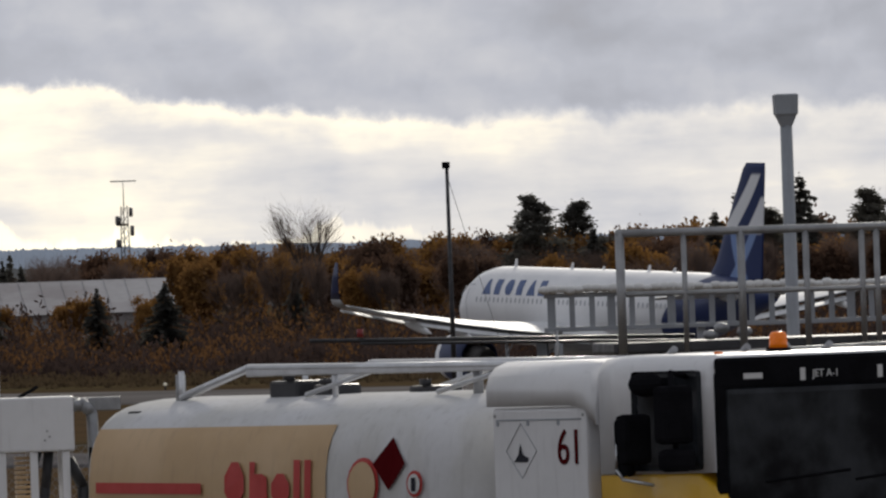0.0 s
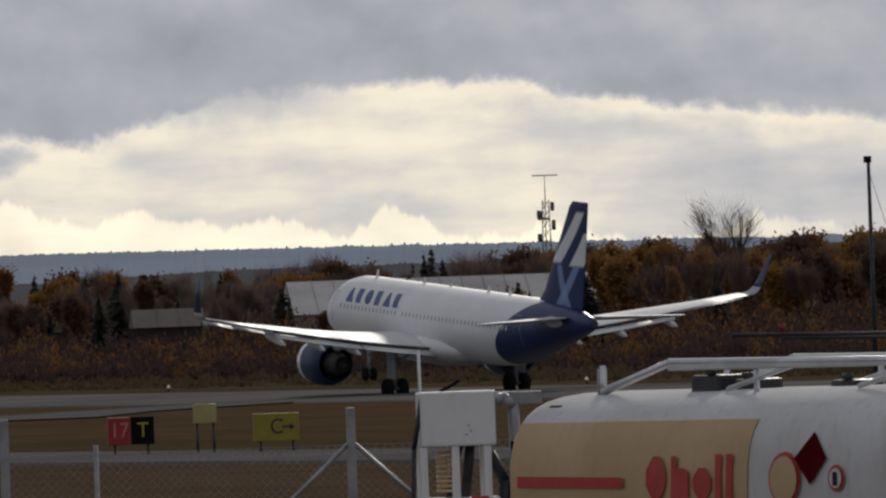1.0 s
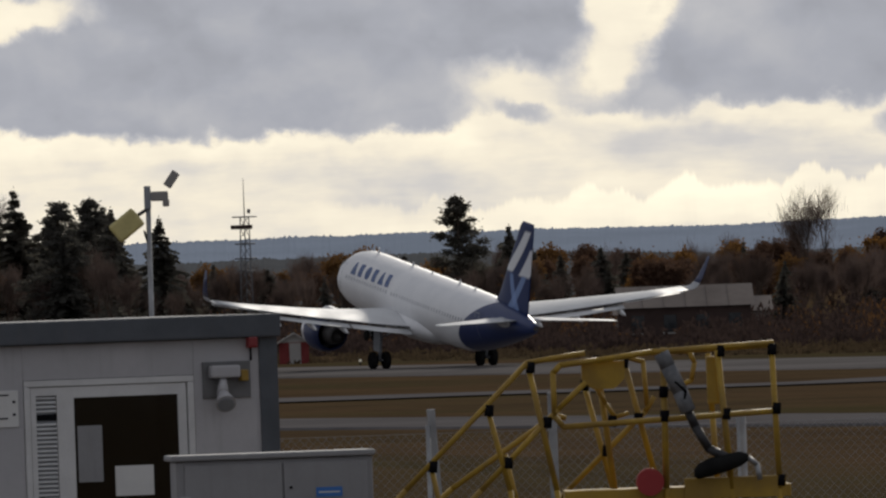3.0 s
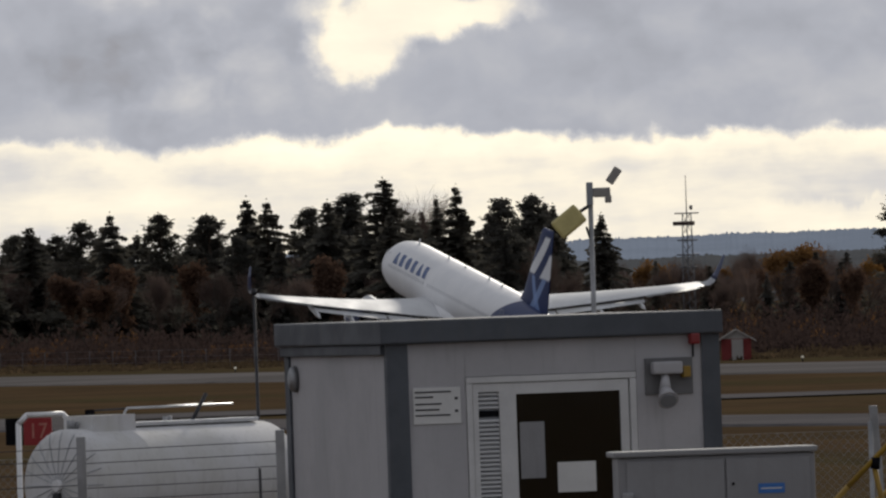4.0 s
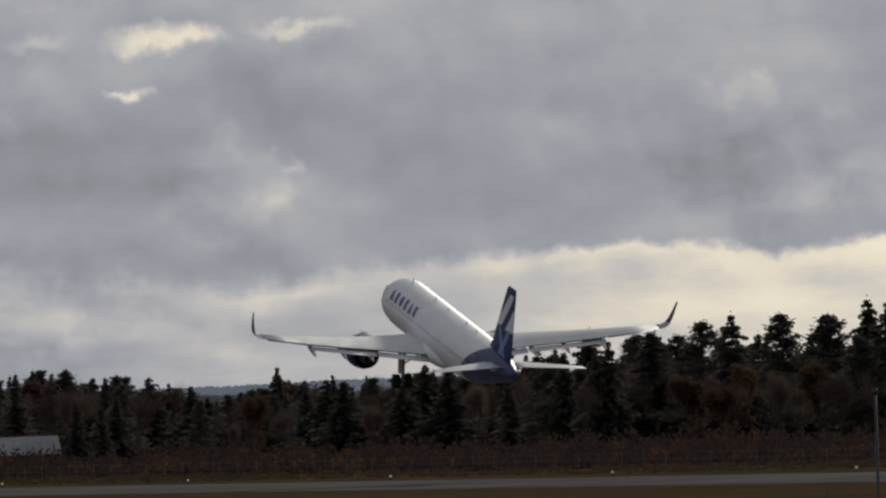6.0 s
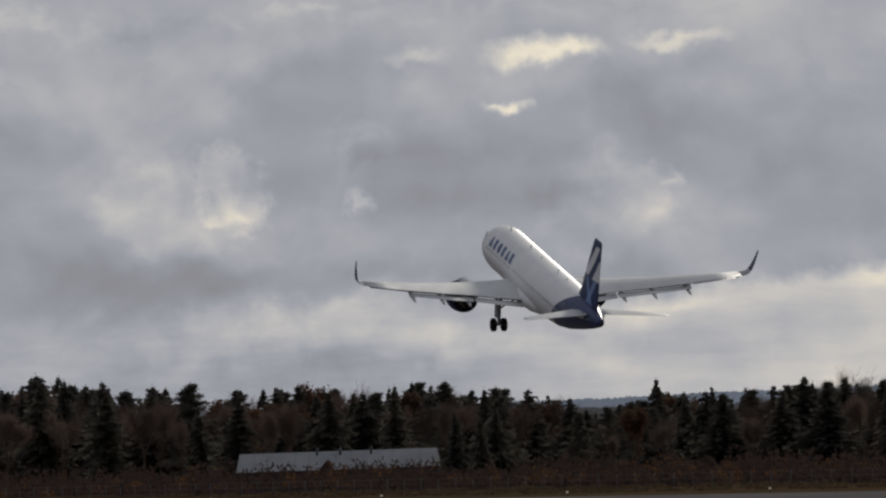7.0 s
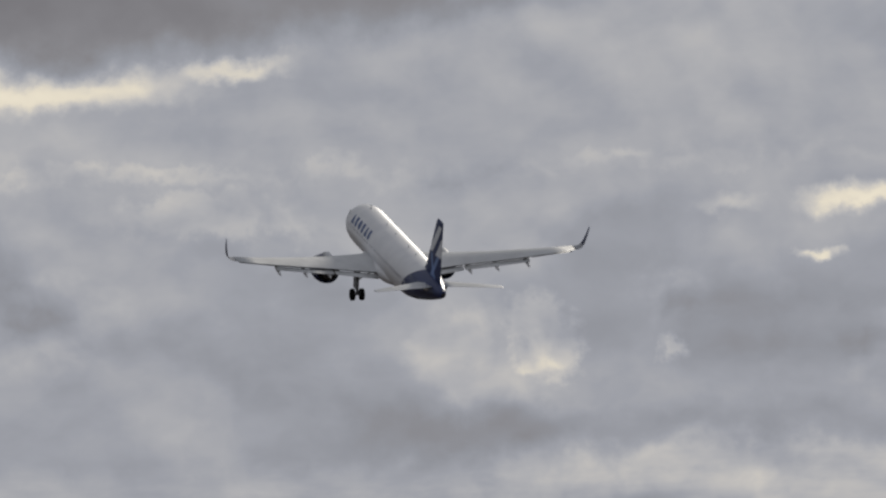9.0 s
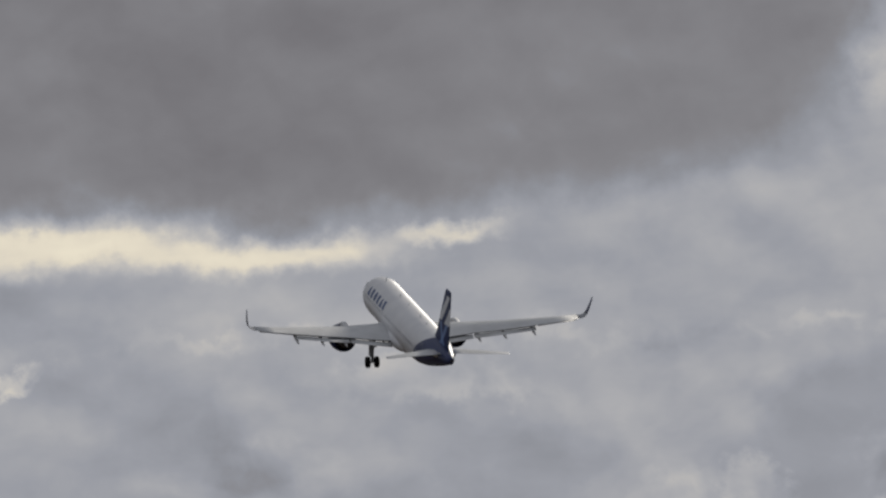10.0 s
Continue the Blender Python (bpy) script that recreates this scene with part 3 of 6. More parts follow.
def airliner():
    root = thing("airliner", pose(0, 900, 4), "white twin-engine airliner with dark blue tail and lowered wheels", "airplane")
    bm = bmesh.new()
    stations = [(0.72, -0.55, 0.06, 0.06), (0.92, -0.52, 0.50, 0.47), (1.32, -0.44, 0.90, 0.86), (1.95, -0.30, 1.27, 1.25), (2.85, -0.14, 1.61, 1.64), (3.9, -0.04, 1.84, 1.92),
                (5.0, 0, 1.95, 2.05), (6.2, 0, 1.975, 2.07), (12, 0, 1.975, 2.07), (18, 0, 1.975, 2.07), (24.5, 0, 1.975, 2.07), (26.5, 0.06, 1.93, 2.00), (28.5, 0.22, 1.80, 1.84),
                (30.5, 0.42, 1.58, 1.60), (32.5, 0.62, 1.28, 1.33), (34.5, 0.80, 0.92, 1.0), (36.2, 0.92, 0.58, 0.66), (37.2, 0.98, 0.34, 0.40), (37.57, 1.0, 0.20, 0.24)]
    loft(bm, [ring(*s) for s in stations])
    part("fuselage", bm, SKIN, root, "white fuselage, tail wrapped in dark blue")
    # belly fairing
    bm = bmesh.new()
    loft(bm, [[(NOSE - x, ry * math.cos(a), -1.35 + rz * math.sin(a)) for a in [2 * math.pi * i / 24 for i in range(24)]]
              for x, ry, rz in ((10.2, 0.9, 0.5), (11.4, 1.9, 0.95), (13, 2.15, 1.12), (17, 2.2, 1.15), (19.5, 2.05, 1.05), (21.5, 1.6, 0.8), (22.8, 0.8, 0.4))])
    part("belly_fairing", bm, SKIN, root)
    for side, where in ((1, "left"), (-1, "right")):
        bm = bmesh.new()
        ys = [1.2, 1.9, 3.4, 5.0, 6.4, 9, 12, 14.5, 16.6]
        loft(bm, [section(wing_le(y), y, wing_z(y), wing_te(y) - wing_le(y), 0.15 - 0.045 * min(1, y / 14), side, 0.02 - 0.03 * y / 17) for y in ys])
        wing = part("wing", bm, WINGGREY, root, "swept light grey wing")
        # leading-edge slats
        for a, b in ((2.6, 5.1), (6.5, 9.1), (9.2, 11.7), (11.8, 14.2), (14.3, 16.4)):
            bm = bmesh.new()
            loft(bm, [section(wing_le(y) - 0.28, y, wing_z(y) - 0.16, 0.62, 0.22, side, 0.2) for y in (a, b)])
            part("slat", bm, WINGGREY, wing)
        # flaps hang below the trailing edge; a dark strip before them paints the slot's shade
        for a, b in ((2.1, 6.3), (6.45, 12.4)):
            bm = bmesh.new()
            loft(bm, [section(wing_te(y) - 0.30, y, wing_z(y) - 0.22 - 0.02 * (18 - y) / 10, 1.05 - 0.03 * y, 0.13, side, 0.24) for y in (a, (a + b) / 2, b)])
            part("flap", bm, WINGGREY, wing)
            bm = bmesh.new()
            loft(bm, [[(NOSE - wing_te(y) + 0.32, side * y, wing_z(y) - 0.02), (NOSE - wing_te(y) + 0.02, side * y, wing_z(y) - 0.03),
                       (NOSE - wing_te(y) + 0.02, side * y, wing_z(y) - 0.10), (NOSE - wing_te(y) + 0.32, side * y, wing_z(y) - 0.14)] for y in (a, (a + b) / 2, b)], smooth=False)
            part("flap_slot", bm, WINGDARK, wing, "dark slot")
        bm = bmesh.new()
        loft(bm, [section(wing_te(y) - 0.75, y, wing_z(y) - 0.02, 0.8, 0.09, side, 0.08) for y in (12.6, 16.3)])
        part("aileron", bm, WINGGREY, wing)
        for y in (6.9, 9.4, 12.2):
            bm = bmesh.new()
            loft(bm, [[(NOSE - x, side * y + 0.15 * r * math.cos(k), wing_z(y) - 0.42 + dz + 0.22 * r * math.sin(k)) for k in [2 * math.pi * i / 10 for i in range(10)]]
                      for x, r, dz in ((wing_te(y) - 2.1, 0.15, 0.1), (wing_te(y) - 1.4, 0.8, 0.05), (wing_te(y) - 0.4, 1.1, -0.05), (wing_te(y) + 0.5, 0.8, -0.22), (wing_te(y) + 1.1, 0.15, -0.32))])
            part("flap_fairing", bm, WINGGREY, wing)
        # upturned wing tip: a pale root that curves up into a slim dark blue blade
        tipz = wing_z(16.6)
        rings = []
        for yy, zz, le, ch in ((16.6, 0.0, wing_le(16.6), 1.72), (16.95, 0.05, 20.38, 1.52), (17.22, 0.20, 20.62, 1.32), (17.40, 0.46, 20.86, 1.14), (17.53, 0.85, 21.18, 0.96), (17.66, 1.5, 21.68, 0.72), (17.78, 2.38, 22.38, 0.36)):
            lean = min(1.0, zz / 0.6)
            rings.append([(px, side * (yy - h * lean), tipz + zz + h * (1 - lean)) for px, py, h in section(le, 0, 0, ch, 0.085, side, 0, 7)])
        part("winglet_root", loft(bmesh.new(), rings[:4]), TIPGREY, wing)
        part("winglet", loft(bmesh.new(), rings[3:]), BLUEPAINT, wing, "dark blue upturned wing tip")
        # tailplane
        bm = bmesh.new()
        loft(bm, [section(31.6 + (y - 0.6) * 0.62, y, 0.87 + y * 0.033, 4.0 - (y - 0.6) * 0.44, 0.085, side, -0.10) for y in (0.5, 1.5, 4.0, 6.1)] + [section(35.3, 6.25, 1.08, 1.0, 0.05, side, -0.10)])
        part("tailplane", bm, WINGGREY, root)
        # engine
        ex, ey, ez = 10.6, 5.75 * side, -2.34
        eng = new("engine")
        eng.parent = root
        eng.location = (NOSE - ex, ey, ez)
        eng.scale = (1.0, 1.1, 1.1)
        tagged(eng, "dark blue nacelle with white front")

        def er(x, r, dz=0.0, n=24):
            return [(-x, r * math.cos(2 * math.pi * i / n), dz + r * math.sin(2 * math.pi * i / n)) for i in range(n)]
        bm = bmesh.new()
        loft(bm, [er(0.0, 0.93), er(0.02, 1.0), er(0.25, 1.10), er(0.9, 1.19)], caps=False)
        part("inlet_cowl", bm, WHITE, eng, "white inlet cowl")
        bm = bmesh.new()
        loft(bm, [er(0.9, 1.19), er(1.6, 1.22), er(2.4, 1.15), er(3.15, 0.98), er(3.15, 0.90), er(2.2, 0.93)], caps=False)
        part("fan_cowl", bm, NACELLE, eng)
        bm = bmesh.new()
        loft(bm, [er(0.0, 0.93), er(0.3, 0.86), er(0.9, 0.88), er(0.92, 0.2), er(0.5, 0.02)], caps=False)
        part("fan", bm, FUSE_DARK, eng)
        bm = bmesh.new()
        loft(bm, [er(2.2, 0.66), er(3.3, 0.62), er(4.2, 0.45), er(4.25, 0.40), er(4.0, 0.30), er(4.9, 0.05)], caps=False)
        part("exhaust", bm, HOT, eng, "dark metal exhaust cone")
        bm = bmesh.new()
        loft(bm, [[(-x, 0.19, z1), (-x, -0.19, z1), (-x, -0.15, z0), (-x, 0.15, z0)] for x, z0, z1 in ((0.9, 1.0, 1.22), (2.2, 1.0, 1.65), (3.6, 0.7, 1.62), (5.6, 1.15, 1.35))])
        part("pylon", bm, WINGGREY, eng)
        # main gear
        bm = bmesh.new()
        gx, gy = -0.1, 3.8 * side
        tube(bm, (gx, gy, -3.65), (gx + 0.1, gy - 0.1 * side, -1.0), 0.13, 12)
        tube(bm, (gx, gy, -2.2), (gx, gy - 1.5 * side, -1.35), 0.07)
        tube(bm, (gx, gy, -2.6), (gx + 0.9, gy - 0.5 * side, -1.4), 0.05)
        tube(bm, (gx, gy - 0.55, -3.62), (gx, gy + 0.55, -3.62), 0.09)
        leg = part("main_gear", bm, GREYPAINT, root, "lowered main landing gear leg")
        bm = bmesh.new()
        box(bm, (gx - 0.65, gy + side * 0.22, -3.0), (gx + 0.55, gy + side * 0.27, -1.3), 0.02)
        part("gear_door", bm, GREYPAINT, leg)
        for o in (-0.46, 0.46):
            bm = bmesh.new()
            prof = [(-0.21, 0.30), (-0.21, 0.50), (-0.16, 0.57), (0, 0.585), (0.16, 0.57), (0.21, 0.50), (0.21, 0.30)]
            loft(bm, [[(gx + r * math.cos(2 * math.pi * i / 20), gy + o + yy, -3.62 + r * math.sin(2 * math.pi * i / 20)) for i in range(20)] for yy, r in prof])
            part("wheel", bm, TYRE, leg)
        # row of small cabin panes
        bm = bmesh.new()
        for i in range(46):
            x = 5.6 + i * 0.533
            if 13.6 < x < 14.5:
                continue
            zz = 0.42
            yy = 1.975 * math.sqrt(1 - (zz / 2.07) ** 2) + 0.006
            n = Vector((0, side * yy / 1.975 ** 2, zz / 2.07 ** 2)).normalized()
            t = n.cross(Vector((1, 0, 0)))
            c = Vector((NOSE - x, side * yy, zz))
            bm.faces.new([bm.verts.new(c + Vector((a * 0.095, 0, 0)) + t * b2 * 0.14) for a, b2 in ((-1, -0.6), (-0.6, -1), (0.6, -1), (1, -0.6), (1, 0.6), (0.6, 1), (-0.6, 1), (-1, 0.6))])
        ob = part("window_row", bm, CABINPANE, root, "row of small dark cabin windows")
        tagged(ob, kind="stuff")
        # the airline's name as plain blue shapes: wedges, blocks and rounds
        for i, shape in enumerate(("wedge", "block", "round", "block", "wedge", "block")):
            bm = bmesh.new()
            x0 = 6.0 + i * 1.36
            grid = []
            for k in range(7):
                v = k / 6
                zz = 0.70 + 0.78 * v
                yy = 1.975 * math.sqrt(1 - (zz / 2.07) ** 2) + 0.012
                if shape == "wedge":
                    lo, hi = 0.40 * v, 1.04 - 0.40 * v
                elif shape == "round":
                    bulge = 0.5 * math.sqrt(max(0.0, 1 - (1.7 * v - 0.85) ** 2))
                    lo, hi = 0.5 - bulge, 0.42 + bulge
                else:
                    lo, hi = 0.06, 0.80
                grid.append([bm.verts.new((NOSE - x0 - w - (0.30 - zz * 0.24), side * yy, zz)) for w in (lo, hi)])
            for r, s2 in zip(grid, grid[1:]):
                bm.faces.new((r[0], r[1], s2[1], s2[0]))
            part("name_block", bm, LETTER, root)
        # doors drawn by their thin outline
        for x in (4.1, 30.0):
            bm = bmesh.new()
            for a, b2, z0, z1 in ((0, 0.05, -0.6, 1.2), (0.78, 0.83, -0.6, 1.2), (0, 0.83, 1.16, 1.2)):
                zs = [z0, (z0 + z1) / 2, z1]
                ry = 1.90 if x < 6 else 1.66
                cz, rz = (0, 1.97) if x < 6 else (0.4, 1.67)
                g2 = [[bm.verts.new((NOSE - x - a2, side * (ry * math.sqrt(max(0, 1 - ((zz - cz) / rz) ** 2)) + 0.02), zz)) for a2 in (a, b2)] for zz in zs]
                for r, s2 in zip(g2, g2[1:]):
                    bm.faces.new((r[0], r[1], s2[1], s2[0]))
            part("door_outline", bm, GREYPAINT, root)
    # fin
    bm = bmesh.new()
    rings = []
    for z, le, te, th in ((1.2, 28.6, 36.0, 0.055), (1.9, 29.9, 36.15, 0.075), (2.6, 30.8, 36.25, 0.085), (5.2, 32.7, 36.6, 0.09), (7.5, 34.4, 36.95, 0.09), (7.8, 34.8, 36.95, 0.05)):
        rings.append([(px, pz, z) for px, py, pz in section(le, 0, 0, te - le, th, 1)])
    loft(bm, rings)
    part("fin", bm, FINSKIN, root, "dark blue fin with sweeping white bands")
    for side in (1, -1):
        bm = bmesh.new()
        s3 = bmesh.ops.create_uvsphere(bm, u_segments=16, v_segments=10, radius=1, matrix=Matrix.LocRotScale((NOSE - 33.6, side * 0.86, 0.95), None, (1.35, 0.30, 0.34)))
        for f in bm.faces:
            f.smooth = True
        part("tailplane_fairing", bm, WINGGREY, root)
    # nose gear, aerials, cockpit panes
    bm = bmesh.new()
    tube(bm, (12.6, 0, -3.7), (12.75, 0, -1.6), 0.09, 10)
    tube(bm, (12.6, -0.3, -3.7), (12.6, 0.3, -3.7), 0.06)
    tube(bm, (12.62, 0, -2.6), (11.6, 0, -1.8), 0.05)
    nose = part("nose_gear", bm, GREYPAINT, root)
    for o in (-0.25, 0.25):
        bm = bmesh.new()
        loft(bm, [[(12.6 + r * math.cos(2 * math.pi * i / 16), o + yy, -3.7 + r * math.sin(2 * math.pi * i / 16)) for i in range(16)] for yy, r in ((-0.11, 0.2), (-0.1, 0.36), (0, 0.385), (0.1, 0.36), (0.11, 0.2))])
        part("wheel", bm, TYRE, nose)
    for x, h in ((6.3, 0.42), (13.2, 0.30), (22.5, 0.30), (17, 0.16), (25.5, 0.2)):
        bm = bmesh.new()
        loft(bm, [[(NOSE - x - a * c - sh, b2 * 0.03, z) for a, b2 in ((0, 0), (0.5, 1), (1, 0), (0.5, -1))] for z, c, sh in ((2.0, 0.5, 0), (2.07 + h, 0.25, 0.3))], smooth=False)
        part("aerial", bm, WHITE, root)
    for side in (1, -1):
        bm = bmesh.new()
        for a, b2 in ((1.72, 2.1), (2.15, 2.75), (2.8, 3.3)):
            bm.faces.new([bm.verts.new((NOSE - x, side * y, z)) for x, y, z in ((a + 0.6, 1.28 + (a - 1.7) * 0.16, 0.55), (b2 + 0.6, 1.28 + (b2 - 1.7) * 0.2, 0.55), (b2 + 0.6, 1.05 + (b2 - 1.7) * 0.18, 1.12), (a + 0.72, 0.98 + (a - 1.7) * 0.2, 1.0))])
        part("cockpit_pane", bm, GLASSDARK, root)
    # glowing tail lamp and dark tail pipe
    bm = bmesh.new()
    tube(bm, (NOSE - 37.5, 0, 1.0), (NOSE - 37.72, 0, 1.02), 0.17, 12)
    part("tail_pipe", bm, HOT, root)
    return root


PLANE = airliner()


def motions():
    """The take-off run, rotation and climb."""
    rows = [
        (0, 90.68, 754.92, 4.29, -18.81, 1.63, -1.32), (0.5, 79.10, 791.95, 4.30, -18.76, 2.70, -0.92), (1, 66.27, 828.49, 4.08, -18.72, 3.78, -0.57),
        (1.5, 54.51, 864.43, 4.27, -18.68, 4.85, -0.28), (2, 41.74, 899.97, 4.20, -18.66, 5.91, -0.04), (2.5, 28.17, 935.15, 4.18, -18.63, 6.94, 0.15),
        (2.7, 23.45, 949.10, 4.19, -18.63, 7.35, 0.22), (3.8, -6.08, 1025.11, 5.08, -18.61, 9.47, 0.46), (4, -12.04, 1038.80, 5.42, -18.61, 9.83, 0.48),
        (4.5, -25.08, 1072.95, 6.65, -18.61, 10.70, 0.52), (5, -38.75, 1106.98, 7.97, -18.62, 11.50, 0.52), (5.5, -52.75, 1140.92, 9.93, -18.64, 12.24, 0.49),
        (5.7, -57.65, 1154.53, 10.66, -18.65, 12.52, 0.47), (6.8, -87.52, 1229.33, 17.16, -18.72, 13.82, 0.31), (7, -93.34, 1242.94, 18.80, -18.74, 14.02, 0.27),
        (7.5, -106.43, 1277.18, 23.05, -18.78, 14.45, 0.16), (8, -120.01, 1311.56, 27.73, -18.83, 14.79, 0.04), (8.5, -133.87, 1346.14, 33.04, -18.89, 15.04, -0.10),
        (9, -147.19, 1381.04, 38.19, -18.95, 15.19, -0.24), (9.5, -160.89, 1416.22, 43.81, -19.02, 15.25, -0.38), (10, -174.85, 1451.73, 49.90, -19.10, 15.22, -0.53)]
    keyed = []
    for t, x, y, z, heading, pitch, bank in rows:
        turn = Euler((0, 0, radians(90 - heading))).to_matrix() @ Euler((0, radians(-pitch), 0)).to_matrix() @ Euler((radians(bank), 0, 0)).to_matrix()
        keyed.append((t, Matrix.Translation((x, y, z)) @ turn.to_4x4()))
    walk(PLANE, keyed)


# ---- trees ----
def leaf(bm, c, u, v):
    bm.faces.new([bm.verts.new(c - u), bm.verts.new(c + v), bm.verts.new(c + u), bm.verts.new(c - v * 0.6)])


def needle_crown(rng, h, low, spread, layers, droop):
    """Whorls of drooping boughs, each a chain of ragged flat sprays."""
    bm = bmesh.new()
    for k in range(layers):
        f = (k + rng.uniform(-0.3, 0.3)) / layers
        z = h * (low + (1 - low) * f)
        reach = spread * (1 - f) ** 0.85 * rng.uniform(0.5, 1.3) + 0.10
        for b in range(max(5, int(13 - 6 * f))):
            if rng.random() < 0.14:
                continue
            a = rng.uniform(0, 2 * math.pi)
            r = reach * rng.uniform(0.55, 1.1)
            out = Vector((math.cos(a), math.sin(a), 0))
            side = Vector((-out.y, out.x, 0))
            steps = 3 + int(r * 2.2)
            for s in range(steps):
                q = (s + 0.6) / steps
                c = out * r * q + Vector((0, 0, z - droop * r * q * q + 0.18 * r * q))
                w = (0.20 + 0.24 * r * (1 - q)) * rng.uniform(0.7, 1.3)
                leaf(bm, c + side * rng.uniform(-0.1, 0.1), (side + Vector((0, 0, rng.uniform(-0.5, 0.2)))) * w, (out + Vector((0, 0, -droop * q))) * (r / steps) * 1.1)
                leaf(bm, c - Vector((0, 0, 0.14)), (side * 0.3 + Vector((0, 0, 1))) * 0.22 * rng.uniform(0.6, 1.6), out * (r / steps) * 0.9)
    leaf(bm, Vector((0, 0, h)), Vector((0.07, 0, 0)), Vector((0, 0, 0.15)))
    return bm


def limbs(bm, rng, start, way_, length, r, depth, ends):
    end = start + way_ * length
    tube(bm, start, end, r, 5, r * 0.62)
    if depth == 0:
        ends.append(end)
        return
    for _ in range(rng.choice((2, 3, 3))):
        w = (way_ + Vector((rng.uniform(-0.7, 0.7), rng.uniform(-0.7, 0.7), rng.uniform(0.0, 0.6)))).normalized()
        ends.append(end)
        limbs(bm, rng, start.lerp(end, rng.uniform(0.65, 1.0)), w, length * rng.uniform(0.55, 0.8), r * 0.6, depth - 1, ends)


def make_tree(kind, seed, h):
    rng = random.Random(seed)
    if kind == "spruce":
        t = thing("spruce_tree", pose(0, 0, -60), "dark green spruce with ragged drooping boughs at the airfield's edge", "tree", "forest edge")
        bm = tube(bmesh.new(), (0, 0, -0.5), (0, 0, h * 0.95), h * 0.014, 6, 0.03)
        part("trunk", bm, BARK, t)
        part("crown", needle_crown(rng, h, rng.uniform(0.05, 0.18), h * rng.uniform(0.19, 0.27), int(h * 2.7), rng.uniform(0.3, 0.55)), NEEDLE, t)
    elif kind == "pine":
        t = thing("pine_tree", pose(0, 0, -60), "dark pine with bare trunk and clumped crown", "tree", "forest edge")
        bm = tube(bmesh.new(), (0, 0, -0.5), (0, 0, h * 0.97), h * 0.014, 6, 0.05)
        crown = bmesh.new()
        for k in range(84):
            f = 0.20 + 0.79 * (k + rng.random()) / 84
            a = rng.uniform(0, 6.28)
            r = h * 0.23 * (1.03 - f) ** 0.75 * rng.uniform(0.15, 1.3)
            c = Vector((math.cos(a) * r, math.sin(a) * r, h * f))
            tube(bm, (0, 0, c.z - 0.3 * r), c, 0.05, 4, 0.02)
            flat = 0.35 + 0.65 * (1 - f)
            for _ in range(int(60 + 90 * flat)):
                o = Vector((rng.gauss(0, 0.55 * flat), rng.gauss(0, 0.55 * flat), rng.gauss(0, 0.17))) * (h / 14)
                u = Vector((rng.uniform(-1, 1), rng.uniform(-1, 1), rng.uniform(-0.6, 0.6))).normalized()
                leaf(crown, c + o, u * 0.16, u.orthogonal().normalized() * 0.10)
        part("trunk", bm, BARK, t)
        part("crown", crown, PINE, t)
    else:
        bare = kind == "bare"
        t = thing("bare_tree" if bare else "autumn_tree", pose(0, 0, -60),
                  "leafless tree with a fine twiggy crown" if bare else "autumn tree with thin rust and ochre leaves", "tree", "autumn trees")
        bm = bmesh.new()
        ends = []
        limbs(bm, rng, Vector((0, 0, -0.4)), Vector((rng.uniform(-0.06, 0.06), 0, 1)), h * 0.36, h * 0.017, 4, ends)
        part("trunk", bm, BARK if kind != "birch" else BIRCH, t)
        crown = bmesh.new()
        for e in ends:
            for _ in range(15 if bare else 40):
                u = Vector((rng.uniform(-1, 1), rng.uniform(-1, 1), rng.uniform(-0.3, 1))).normalized()
                if bare:
                    u = (u * 0.7 + (e - Vector((0, 0, h * 0.4))).normalized()).normalized()
                c = e + Vector((rng.gauss(0, 0.4), rng.gauss(0, 0.4), rng.gauss(0, 0.34))) * (h / 10)
                if bare:
                    leaf(crown, c, u * 0.50, u.orthogonal().normalized() * 0.014)
                else:
                    leaf(crown, c, u * 0.19, u.orthogonal().normalized() * 0.13)
        part("crown", crown, TWIG if bare else (OCHRE if kind == "ochre" else RUST), t)
    return t


